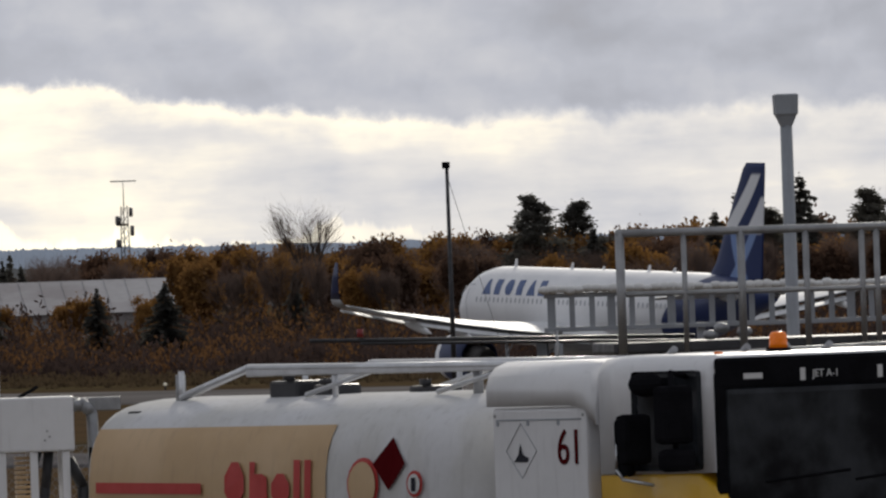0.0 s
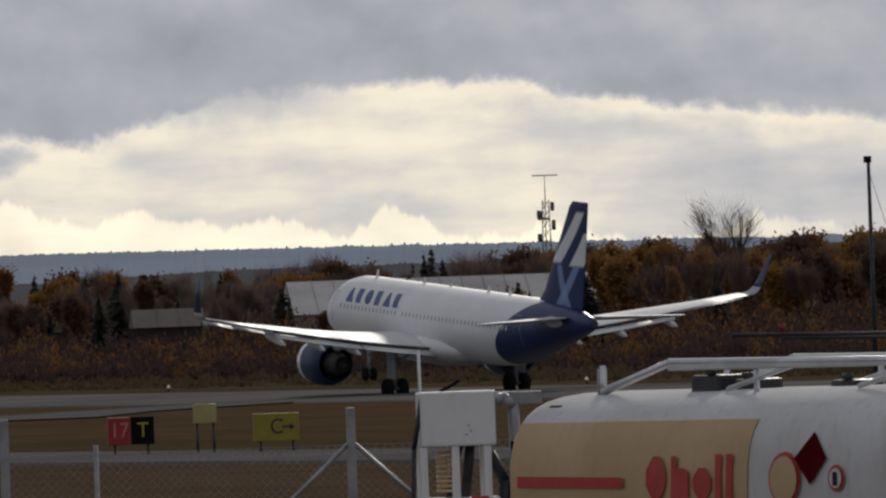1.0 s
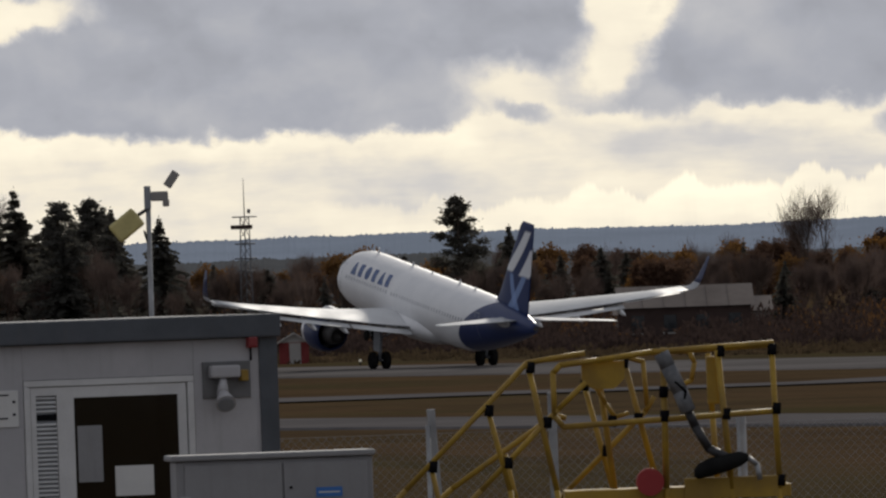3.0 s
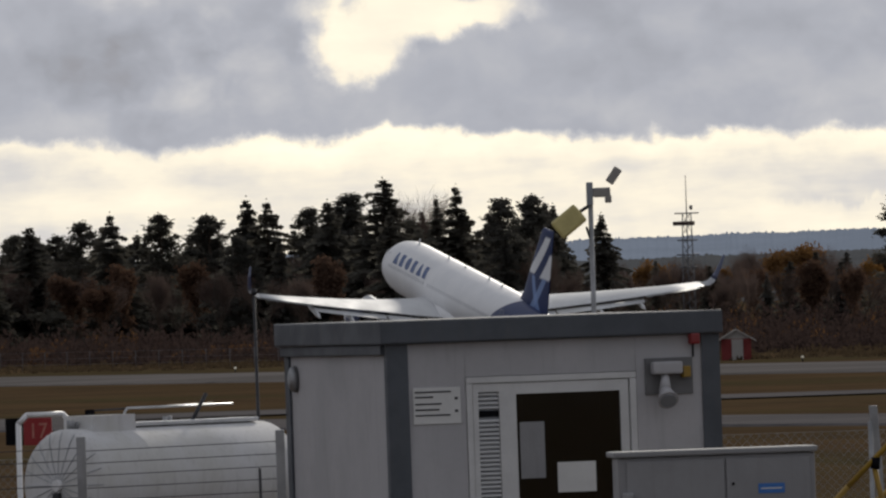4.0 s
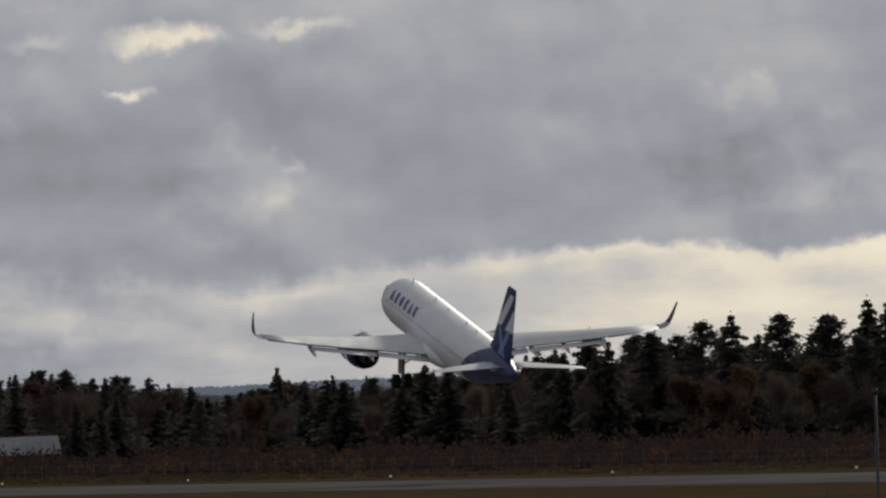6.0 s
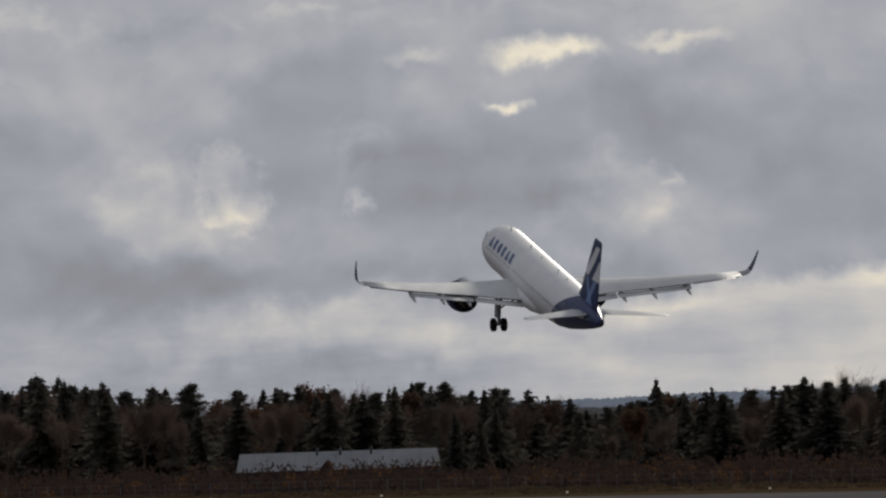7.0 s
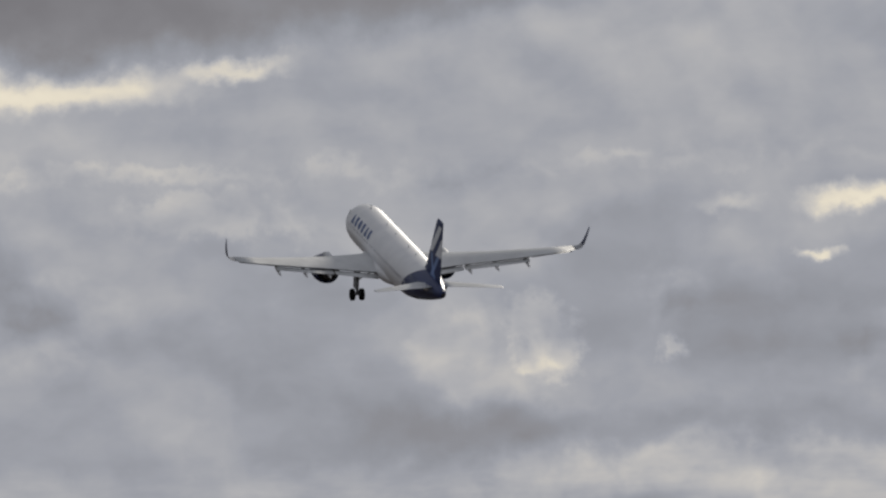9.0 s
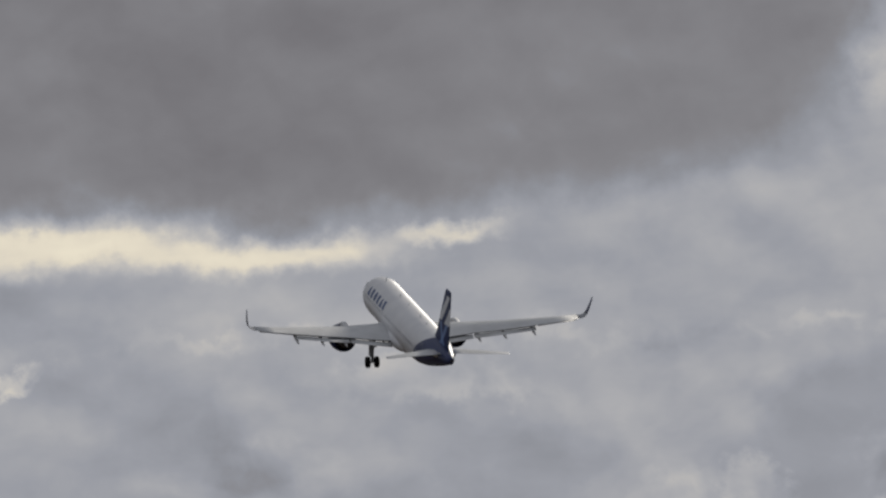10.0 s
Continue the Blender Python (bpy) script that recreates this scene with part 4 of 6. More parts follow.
def forest():
    rng = random.Random(11)
    kinds = {"spruce": [make_tree("spruce", s, 14.0) for s in range(7)], "pine": [make_tree("pine", 20 + s, 14.0) for s in range(3)],
             "autumn": [make_tree("autumn", 40 + s, 9.0) for s in range(4)], "ochre": [make_tree("ochre", 50 + s, 9.0) for s in range(4)], "bare": [make_tree("bare", 60 + s, 9.0) for s in range(4)]}
    tall = {}
    for name, ts in kinds.items():
        for t in ts:
            zs = sorted(v.co.z for c in t.children for v in c.data.vertices)
            tall[t] = zs[-1] if name in ("spruce", "pine") else zs[int(len(zs) * 0.996)]

    used = set()

    def plant(kind, az, d, top, slim=1.0):
        """A tree whose tip stands at the elevation top."""
        w = spot(az, 0, d)
        z = height_at(w.x, w.y)
        h = EYE.z + d * math.tan(radians(top)) - z
        proto = rng.choice(kinds[kind])
        s = h / tall[proto]
        if proto not in used and rng.random() < 0.5:
            used.add(proto)
            o = proto
        else:
            o = copy_thing(proto, Matrix())
        o.matrix_world = Matrix.LocRotScale((w.x, w.y, z), Euler((0, 0, rng.uniform(0, 6.28))), (s * slim * rng.uniform(0.9, 1.3),) * 2 + (s,))
        used.add(proto)

    def beyond(az, extra):
        return (RUNWAY + 75 + extra) / math.sin(radians(az - RUN))

    # single trees that stand out
    for kind, az, top, extra in (
            ("pine", 6.56, 0.29, 60), ("pine", 6.73, 0.26, 70), ("spruce", 6.80, 0.15, 60), ("pine", 7.41, 0.30, 60), ("spruce", 7.62, 0.335, 70), ("pine", 7.90, 0.27, 60),
            ("pine", 7.50, 0.2, 60), ("spruce", 7.28, 0.2, 50), ("spruce", 8.1, 0.25, 60), ("bare", 5.66, 0.285, 70), ("bare", 2.47, 0.27, 90), ("pine", 1.06, 0.295, 70), ("spruce", 1.26, 0.17, 60), ("spruce", 1.33, 0.13, 60),
            ("spruce", 0.82, 0.03, 60), ("spruce", 0.72, 0.07, 60), ("spruce", 0.62, 0.04, 60), ("spruce", 0.30, 0.03, 50), ("spruce", 3.25, 0.07, 60), ("spruce", 3.35, 0.06, 70), ("spruce", 3.12, 0.06, 60),
            ("spruce", 5.10, -0.01, 20), ("spruce", 4.4, 0.02, 20), ("spruce", 4.83, -0.02, 20), ("spruce", 1.62, 0.07, 60), ("spruce", 1.72, 0.05, 60),
            ("spruce", -0.98, 0.42, 70), ("spruce", -0.69, 0.385, 80), ("bare", -0.86, 0.35, 90), ("spruce", -0.77, 0.34, 90), ("pine", -0.40, 0.335, 70), ("pine", -0.52, 0.32, 60), ("spruce", -0.12, 0.25, 60),
            ("spruce", -1.52, 0.365, 70), ("spruce", -1.44, 0.35, 70), ("pine", -1.28, 0.31, 80), ("pine", -1.12, 0.36, 80), ("spruce", -1.2, 0.34, 70), ("pine", -1.67, 0.30, 80), ("pine", -1.86, 0.31, 80), ("spruce", -2.06, 0.32, 70),
            ("pine", -2.18, 0.29, 70), ("spruce", -2.38, 0.275, 70), ("spruce", -2.62, 0.275, 70), ("spruce", -2.55, 0.23, 60), ("spruce", -2.73, 0.19, 60), ("spruce", -2.80, 0.17, 70), ("spruce", -2.95, 0.10, 60),
            ("spruce", -4.66, 0.06, 38), ("spruce", -4.56, 0.04, 36), ("spruce", -4.50, 0.07, 40), ("spruce", -3.86, 0.165, 120), ("bare", -3.10, 0.19, 120), ("spruce", -6.31, 0.27, 80), ("spruce", -6.2, 0.24, 80), ("spruce", -6.05, 0.23, 80), ("spruce", -5.85, 0.21, 90), ("pine", -5.7, 0.21, 90)):
        plant(kind, az, beyond(az, extra), top, 0.62 if kind == "bare" else 1.35)
    # closed wood to the left, mixed and lower trees to the right
    crest = [(-9.5, 0.20), (-6.45, 0.205), (-6.33, 0.25), (-6.0, 0.19), (-5.85, 0.20), (-5.74, 0.135), (-5.56, 0.15), (-5.34, 0.175), (-5.07, 0.18), (-4.73, 0.168), (-4.44, 0.137), (-4.31, 0.118), (-4.20, 0.075), (-4.02, 0.088), (-3.73, 0.10), (-3.33, 0.13), (-3.15, 0.14), (-2.97, 0.10)]
    az = -8.9
    while az < 8.6:
        if az < -3.0:
            for row in range(5):
                kind = rng.choices(("spruce", "pine", "bare", "autumn"), (6, 3, 2, 0.4))[0]
                top = float(np.interp(az, [c[0] for c in crest], [c[1] for c in crest])) + rng.uniform(-0.045, 0.026)
                if row < 2 and rng.random() < 0.45:
                    kind = rng.choice(("autumn", "bare", "bare", "bare"))
                    top -= rng.uniform(0.03, 0.12)
                elif kind in ("bare", "autumn", "ochre"):
                    top -= 0.03
                a2 = az + rng.uniform(-0.05, 0.05)
                plant(kind, a2, beyond(a2, 58 + row * 26 + rng.uniform(0, 24)), top, 1.4 if kind in ("spruce", "pine") else 0.75)
            az += 0.088
        elif az < -0.25:
            ceiling = 0.25 - 0.06 * max(0, -az - 1.6)
            for row in range(5):
                kind = rng.choices(("spruce", "pine", "bare", "autumn"), (6, 3, 1.5, 1))[0]
                if row == 0 and rng.random() < 0.75:
                    kind = rng.choice(("autumn", "bare", "bare", "bare"))
                top = ceiling * rng.uniform(0.55, 1.22) if kind in ("spruce", "pine") else rng.uniform(0.02, 0.14)
                a2 = az + rng.uniform(-0.05, 0.05)
                plant(kind, a2, beyond(a2, 55 + row * 22 + rng.uniform(0, 20)), top, 1.25 if kind in ("spruce", "pine") else 0.8)
            az += 0.085
        else:
            for row in range(3):
                kind = rng.choices(("ochre", "autumn", "bare", "spruce"), (5, 2, 3, 0.6) if az > 4.9 else (1.2, 2, 5.5, 2.6))[0]
                base = 0.045 if az < 4 else 0.06 + 0.02 * min(2, az - 4)
                top = base + 0.02 - 0.05 * (2 - row) * 0.6 + rng.uniform(-0.06, 0.035)
                a2 = az + rng.uniform(-0.06, 0.06)
                if row == 0 and 3.95 < a2 < 5.15:
                    top = rng.uniform(-0.13, -0.055)
                    kind = rng.choice(("ochre", "autumn", "ochre"))
                plant(kind, a2, beyond(a2, 35 + row * 35 + rng.uniform(0, 25)), top, 1.0 if kind == "spruce" else rng.uniform(0.55, 0.8))
            az += 0.06


def scrub():
    """A belt of leafless red-brown bushes behind the runway, with ochre ones among them, and dry grass before it."""
    rng = np.random.default_rng(5)
    for name, mat, n, leaves, p0, p1, r0, r1, h0, h1, size, label in (
            ("scrub", SCRUB, 3600, 60, 428, 484, 1.0, 2.6, 1.1, 4.2, 0.30, "dense belt of red-brown leafless bushes along the runway"),
            ("autumn_bushes", foliage("rusty bush leaves", (0.150, 0.078, 0.034), (0.090, 0.052, 0.031)), 1100, 80, 436, 474, 0.8, 1.9, 1.4, 3.6, 0.20, "scattered rust and ochre bushes in the belt"),
            ("dry_grass", foliage("dry grass", (0.070, 0.051, 0.032), (0.092, 0.067, 0.041)), 2600, 14, 398, 430, 0.5, 1.2, 0.25, 0.6, 0.22, "tall dry grass before the bushes")):
        az = rng.uniform(-9.5, 9.5, n)
        if name == "autumn_bushes":
            az = np.where(rng.random(n) < 0.55, rng.uniform(2.6, 9.5, n), az)
        grow = rng.random(n)
        p = p0 + (p1 - p0) * grow
        dist = p / np.sin(np.radians(az - RUN))
        foot = np.stack([np.sin(np.radians(az)) * dist, np.cos(np.radians(az)) * dist, np.zeros(n)], 1)
        tall = (h0 + (h1 - h0) * grow) * rng.uniform(0.7, 1.25, n) * np.where(az < 0, 0.8, np.where(az > 3.6, 1.2, 1.0))
        wide = rng.uniform(r0, r1, n)
        u = rng.normal(size=(n, leaves, 3))
        u *= (rng.random((n, leaves, 1)) ** 0.4) / np.linalg.norm(u, axis=2, keepdims=True)
        u[..., 2] = np.abs(u[..., 2])
        c = foot[:, None, :] + u * np.stack([wide, wide, tall], 1)[:, None, :]
        up = rng.normal(size=c.shape) * 0.6 + u * 0.7 + np.array([0, 0, 0.6])
        up *= size * rng.uniform(0.6, 1.4, (n, leaves, 1)) / np.linalg.norm(up, axis=2, keepdims=True)
        side = np.cross(up, rng.normal(size=c.shape))
        side *= size * 0.40 / np.maximum(1e-6, np.linalg.norm(side, axis=2, keepdims=True))
        quads = np.stack([c - up, c + side, c + up, c - side], 2).reshape(-1, 3)
        me = bpy.data.meshes.new(name)
        me.from_pydata(quads.tolist(), [], np.arange(len(quads)).reshape(-1, 4).tolist())
        me.materials.append(mat)
        tagged(new(name, me), label, "grass" if name == "dry_grass" else "bushes", kind="stuff")


forest()
scrub()
# ---- the fuel truck ----
# lighter patches in the glass colour stand for interior reflections
CABGLASS = material("dark cab glass", (0.010, 0.011, 0.013), 0.10, second=(0.036, 0.040, 0.046), scale=1.3, fine=5, spread=0.3)
CABGLASS.node_tree.nodes["Principled BSDF"].inputs["Specular IOR Level"].default_value = 0.15

# Its own space: x forward from the front corner, y across from the side that is seen, z up from the apron.
def truck():
    fwd = Vector((0.51, -0.86, 0)).normalized()
    left = Vector((-fwd.y, fwd.x, 0))
    corner = spot(7.24, 0, 114)
    m = Matrix((fwd, left, Vector((0, 0, 1)))).transposed().to_4x4()
    m.translation = (corner.x, corner.y, 2.8)
    t = thing("fuel_truck", m, "white airport fuel truck with beige panel and yellow cab front", "truck")

    # tank: rounded box with drawn-in ends
    def tank_ring(x, k, n=40, cy=1.25, cz=2.0, a=1.24, b=0.9):
        out = []
        for i in range(n):
            w = 2 * math.pi * i / n
            c, s = math.cos(w), math.sin(w)
            out.append((x, cy + a * k * math.copysign(abs(c) ** 0.52, c), cz + b * k * math.copysign(abs(s) ** 0.62, s)))
        return out
    bm = bmesh.new()
    loft(bm, [tank_ring(x, k) for x, k in ((-2.90, 0.55), (-2.95, 0.74), (-3.12, 0.88), (-3.4, 0.96), (-3.8, 1.0), (-5.0, 1.0), (-6.5, 1.0), (-8.42, 1.0), (-8.50, 0.99), (-8.54, 0.96), (-8.56, 0.85))])
    tank = part("tank", bm, TANKWHITE, t, "white rounded tank, glossy and a little dirty")
    # beige field wrapped on the side, following the shoulder
    side_y = [(z, 1.25 - 1.24 * (max(0.0, 1 - (abs(z - 2.0) / 0.9) ** (2 / 0.62)) ** 0.26) - 0.012) for z in (1.35, 1.7, 2.0, 2.25, 2.45, 2.58, 2.66)]
    bm = bmesh.new()
    cols = [[bm.verts.new((x + (0.03 * (z - 2.6) if x > -6 else 0), y, z)) for z, y in side_y] for x in (-8.46, -6.6, -5.13)]
    for a, b in zip(cols, cols[1:]):
        for i in range(len(side_y) - 1):
            bm.faces.new((a[i], a[i + 1], b[i + 1], b[i])).smooth = True
    part("beige_panel", bm, BEIGE, tank, "beige painted field")

    def patch(name, pts, mat, lift, parent=tank, label=""):
        """A flat shape on the tank's side; points are (x, z)."""
        b2 = bmesh.new()
        fr = [b2.verts.new((x, 1.25 - 1.24 * (max(0.0, 1 - (abs(z - 2.0) / 0.9) ** (2 / 0.62)) ** 0.26) - lift, z)) for x, z in pts]
        b2.faces.new(fr)
        return part(name, b2, mat, parent, label)
    patch("red_stripe", [(-8.34, 2.13), (-6.85, 2.11), (-6.85, 2.20), (-8.34, 2.22)], RED, 0.030, label="red stripe")
    # brand name as five plain red shapes
    def rounded(x, z, w, h, k=0.32):
        return [(x + w * a, z + h * b) for a, b in ((k, 0), (1 - k, 0), (1, k), (1, 1 - k), (1 - k, 1), (k, 1), (0, 1 - k), (0, k))]
    patch("red_round", rounded(-6.52, 2.01, 0.27, 0.36), RED, 0.030)
    patch("red_block", [(-6.18, 2.02), (-5.93, 2.02), (-5.93, 2.24), (-6.00, 2.27), (-6.10, 2.27), (-6.10, 2.37), (-6.18, 2.37)], RED, 0.030)
    patch("red_round", rounded(-5.87, 2.01, 0.25, 0.26), RED, 0.030)
    for x0 in (-5.57, -5.42):
        patch("red_block", [(x0, 2.02), (x0 + 0.09, 2.02), (x0 + 0.09, 2.38), (x0, 2.38)], RED, 0.030)
    fan = [(-4.62 + 0.215 * math.cos(a), 2.17 + 0.22 * math.sin(a)) for a in [math.radians(-50 + 280 * i / 14) for i in range(15)]] + [(-4.72, 1.94), (-4.52, 1.94)]
    patch("emblem_border", fan, RED, 0.022)
    patch("emblem", [(-4.62 + (x + 4.62) * 0.86, 2.15 + (z - 2.15) * 0.86) for x, z in fan], BEIGE, 0.034)
    patch("hazard_placard", [(-4.27, 2.55), (-4.05, 2.335), (-4.27, 2.12), (-4.49, 2.335)], DARKRED, 0.024, label="dark red diamond hazard placard")
    ring_pts = [(-3.92 + 0.11 * math.cos(a), 2.17 + 0.11 * math.sin(a)) for a in [2 * math.pi * i / 14 for i in range(14)]]
    patch("round_label", ring_pts, RED, 0.020)
    patch("round_label_face", [(-3.92 + (x + 3.92) * 0.75, 2.17 + (z - 2.17) * 0.75) for x, z in ring_pts], PAPER, 0.028)
    patch("label_mark", [(-3.95, 2.11), (-3.89, 2.11), (-3.89, 2.22), (-3.95, 2.22)], INK, 0.034)
    # roof walkway rails
    for y in (0.62, 1.9):
        bm = bmesh.new()
        bend(bm, [(-7.95, y, 2.90), (-7.0, y, 3.13), (-2.95, y, 3.10)], 0.035, 8)
        for x in (-7.95, -5.8, -3.6):
            tube(bm, (x, y, 2.82), (x, y, 3.12), 0.025)
        tube(bm, (-6.2, y, 2.90), (-5.2, y, 3.10), 0.022)
        tube(bm, (-4.4, y, 2.90), (-3.4, y, 3.08), 0.022)
        part("top_rail", bm, ALU, tank)
    bm = box(bmesh.new(), (-7.0, 0.59, 3.06), (-2.95, 0.65, 3.13), 0.01)
    part("rail_beam", bm, ALU, tank)
    for x, y, w, h in ((-6.62, 0.85, 0.20, 0.14), (-6.22, 0.95, 0.13, 0.10), (-5.2, 1.2, 0.16, 0.07), (-3.6, 1.1, 0.16, 0.07)):
        bm = bmesh.new()
        box(bm, (x - w, y - 0.16, 2.80), (x + w, y + 0.16, 2.88 + h), 0.03)
        tube(bm, (x + w * 0.3, y - 0.14, 2.88 + h), (x + w * 0.3, y - 0.14, 2.93 + h), 0.05, 10)
        part("hatch", bm, DARKSTEEL, tank)
    for x, h in ((-8.02, 0.28), (-3.9, 0.30)):
        bm = tube(bmesh.new(), (x, 0.66, 2.8), (x, 0.66, 2.98 + h * 0.4), 0.045, 10, 0.04)
        part("vent", bm, STEEL, tank)
    bm = tube(bmesh.new(), (-4.45, 1.9, 3.1), (-4.45, 1.9, 3.36), 0.012, 6)
    part("aerial", bm, STEEL, tank)
    bm = box(bmesh.new(), (-8.30, 0.30, 2.72), (-8.12, 0.52, 2.80), 0.02)
    part("rear_lamp", bm, BLACK, tank)
    # equipment box behind the cab, with a rounded cap
    bm = box(bmesh.new(), (-2.86, 0.0, 1.0), (-1.62, 2.5, 2.76), 0.03)
    eq = part("equipment_box", bm, WHITE, t)
    bm = bmesh.new()
    prof = [(0.0, 2.775), (0.0, 2.92), (0.03, 3.02), (0.10, 3.09), (0.22, 3.13), (2.28, 3.13), (2.4, 3.09), (2.47, 3.02), (2.5, 2.775)]
    loft(bm, [[(x, y * s + 1.25 * (1 - s) if s != 1 else y - 0.02, z - d) for y, z in prof] for x, s, d in ((-2.90, 1, 0), (-1.80, 1, 0), (-1.62, 1, 0.03), (-1.52, 0.985, 0.16))])
    part("cap", bm, WHITE, eq, "rounded white cap")
    for x in (-2.82, -1.66):
        for z in (1.2, 2.7):
            bm = tube(bmesh.new(), (x, -0.006, z), (x, 0.02, z), 0.014, 8)
            part("bolt", bm, STEEL, eq)
    bm = bmesh.new()
    for a, b in (((-2.80, 2.66), (-1.68, 2.665)),):
        box(bm, (a[0], -0.005, a[1]), (b[0], 0.01, b[1] + 0.008))
    for x in (-2.8, -2.4, -2.0):
        box(bm, (x, -0.006, 2.62), (x + 0.03, 0.01, 2.66))
    part("seam", bm, GREYPAINT, eq)
    words("61", 0.40, DARKRED, eq, upright(-1.84, -0.006, 2.43), "number", stretch=0.85)
    # thin outlined warning diamond with a dark mark
    bm = bmesh.new()
    c = [(-2.48, 2.64), (-2.28, 2.42), (-2.48, 2.20), (-2.68, 2.42)]
    for (x0, z0), (x1, z1) in zip(c, c[1:] + c[:1]):
        tube(bm, (x0, -0.003, z0), (x1, -0.003, z1), 0.003, 4)
    part("warning_outline", bm, GREYPAINT, eq)
    bm = bmesh.new()
    bm.faces.new([bm.verts.new((x, -0.006, z)) for x, z in ((-2.58, 2.33), (-2.40, 2.33), (-2.38, 2.36), (-2.46, 2.39), (-2.49, 2.48), (-2.52, 2.39))])
    part("warning_mark", bm, INK, eq)
    # cab
    def cab_ring(x, lo, hi, y0, y1, r=0.16):
        pts = [(y0, lo), (y1, lo)]
        for cx, a0 in ((y1 - r, 0), (y0 + r, 90)):
            for k in range(5):
                a = math.radians(a0 + 22.5 * k)
                pts.append((cx + r * math.cos(a), hi - r + r * math.sin(a)))
        return [(x, y, z) for y, z in pts]
    bm = bmesh.new()
    loft(bm, [cab_ring(-1.50, 2.22, 3.14, 0.04, 2.46), cab_ring(-1.2, 2.22, 3.16, 0.02, 2.48), cab_ring(-0.12, 2.22, 3.15, 0.02, 2.48), cab_ring(-0.03, 2.22, 3.11, 0.05, 2.45)])
    cab = part("cab", bm, WHITE, t, "white cab upper half")
    bm = bmesh.new()
    loft(bm, [cab_ring(-1.50, 0.45, 2.215, 0.04, 2.46, 0.02), cab_ring(-0.20, 0.45, 2.215, 0.02, 2.48, 0.02), cab_ring(-0.02, 0.45, 2.10, 0.05, 2.45, 0.06), cab_ring(0.06, 0.5, 1.84, 0.12, 2.38, 0.06)])
    part("lower_cab", bm, CABYELLOW, cab, "yellow lower cab")
    bm = box(bmesh.new(), (-1.00, 0.008, 2.24), (-0.14, 0.03, 3.03), 0.05)
    part("side_window", bm, CABGLASS, cab)
    bm = box(bmesh.new(), (-0.06, 0.14, 1.86), (0.034, 2.36, 2.88), 0.05)
    part("windscreen", bm, CABGLASS, cab, "dark reflecting windscreen")
    bm = box(bmesh.new(), (-0.05, 0.07, 2.87), (0.012, 2.43, 3.12), 0.03)
    band = part("header_panel", bm, BLACK, cab, "black panel over the windscreen")
    words("JET A-1", 0.085, PAPER, band, pose(0.016, 1.15, 2.97, 90, 0, 90), "lettering", 0.002)
    for y, w, h in ((0.42, 0.19, 0.045), (0.92, 0.05, 0.10), (1.70, 0.05, 0.10)):
        bm = box(bmesh.new(), (0.011, y - w / 2, 2.97 - h / 2), (0.016, y + w / 2, 2.97 + h / 2))
        part("label_bar", bm, PAPER, band)
    bm = bmesh.new()
    box(bm, (-0.045, 0.06, 2.05), (0.008, 0.16, 3.0), 0.02)
    part("corner_pillar", bm, BLACK, cab)
    bm = bmesh.new()
    tube(bm, (0.03, 0.5, 2.13), (0.03, 1.35, 2.2), 0.014, 6)
    tube(bm, (0.03, 1.4, 2.12), (0.03, 2.25, 2.2), 0.014, 6)
    part("wiper", bm, BLACK, cab)
    bm = bmesh.new()
    for y in (0.7, 1.8):
        box(bm, (-0.95, y - 0.25, 2.0), (-0.80, y + 0.25, 2.8), 0.05)
    part("seat_back", bm, BLUEPAINT, cab)
    # mirrors on arms
    bm = bmesh.new()
    bend(bm, [(-0.35, 0.05, 2.98), (-0.12, -0.30, 3.02), (-0.05, -0.32, 2.35), (-0.30, 0.02, 2.28)], 0.022, 6)
    arm = part("mirror_arm", bm, BLACK, cab)
    for x, y, z0, z1, w in ((-0.02, -0.36, 2.46, 2.92, 0.16), (-0.02, -0.34, 2.24, 2.42, 0.15), (-0.62, -0.30, 2.30, 2.70, 0.14)):
        bm = box(bmesh.new(), (x - 0.07, y - w, z0), (x + 0.07, y + w, z1), 0.05)
        part("mirror", bm, BLACK, arm)
    bm = box(bmesh.new(), (-1.15, -0.10, 2.20), (-0.98, 0.0, 2.66), 0.04)
    part("kerb_mirror", bm, BLACK, cab)
    bm = bend(bmesh.new(), [(-1.08, -0.115, 2.46), (-1.09, -0.12, 2.26), (-1.02, -0.11, 2.18), (-0.76, -0.01, 2.13)], 0.014, 6)
    part("grab_rail", bm, ALU, cab)
    bm = bmesh.new()
    bmesh.ops.create_uvsphere(bm, u_segments=12, v_segments=8, radius=1, matrix=Matrix.LocRotScale((-0.62, -0.16, 2.93), None, (0.20, 0.09, 0.10)))
    part("ramp_mirror", bm, BLACK, cab)
    bm = bmesh.new()
    tube(bm, (-0.45, 1.05, 3.14), (-0.45, 1.05, 3.18), 0.10, 16)
    base = part("beacon_base", bm, BLACK, cab)
    bm = bmesh.new()
    loft(bm, [[(-0.45 + r * math.cos(2 * math.pi * i / 16), 1.05 + r * math.sin(2 * math.pi * i / 16), z) for i in range(16)] for z, r in ((3.18, 0.075), (3.28, 0.07), (3.305, 0.055), (3.31, 0.02))])
    part("beacon", bm, AMBER, base, "amber rotating beacon")
    for y in (0.25, 2.2):
        bm = tube(bmesh.new(), (-0.20, y, 3.12), (-0.20, y, 3.17), 0.035, 10)
        part("marker_lamp", bm, AMBER, cab)
    bm = bmesh.new()
    for x, y in ((-0.9, 1.0), (-0.9, 1.4), (-0.6, 1.6), (-1.2, 0.5)):
        tube(bm, (x, y, 3.12), (x + 0.12, y, 3.2), 0.03, 8)
    tube(bm, (-1.3, 0.7, 3.15), (-0.3, 2.3, 3.19), 0.012, 6)
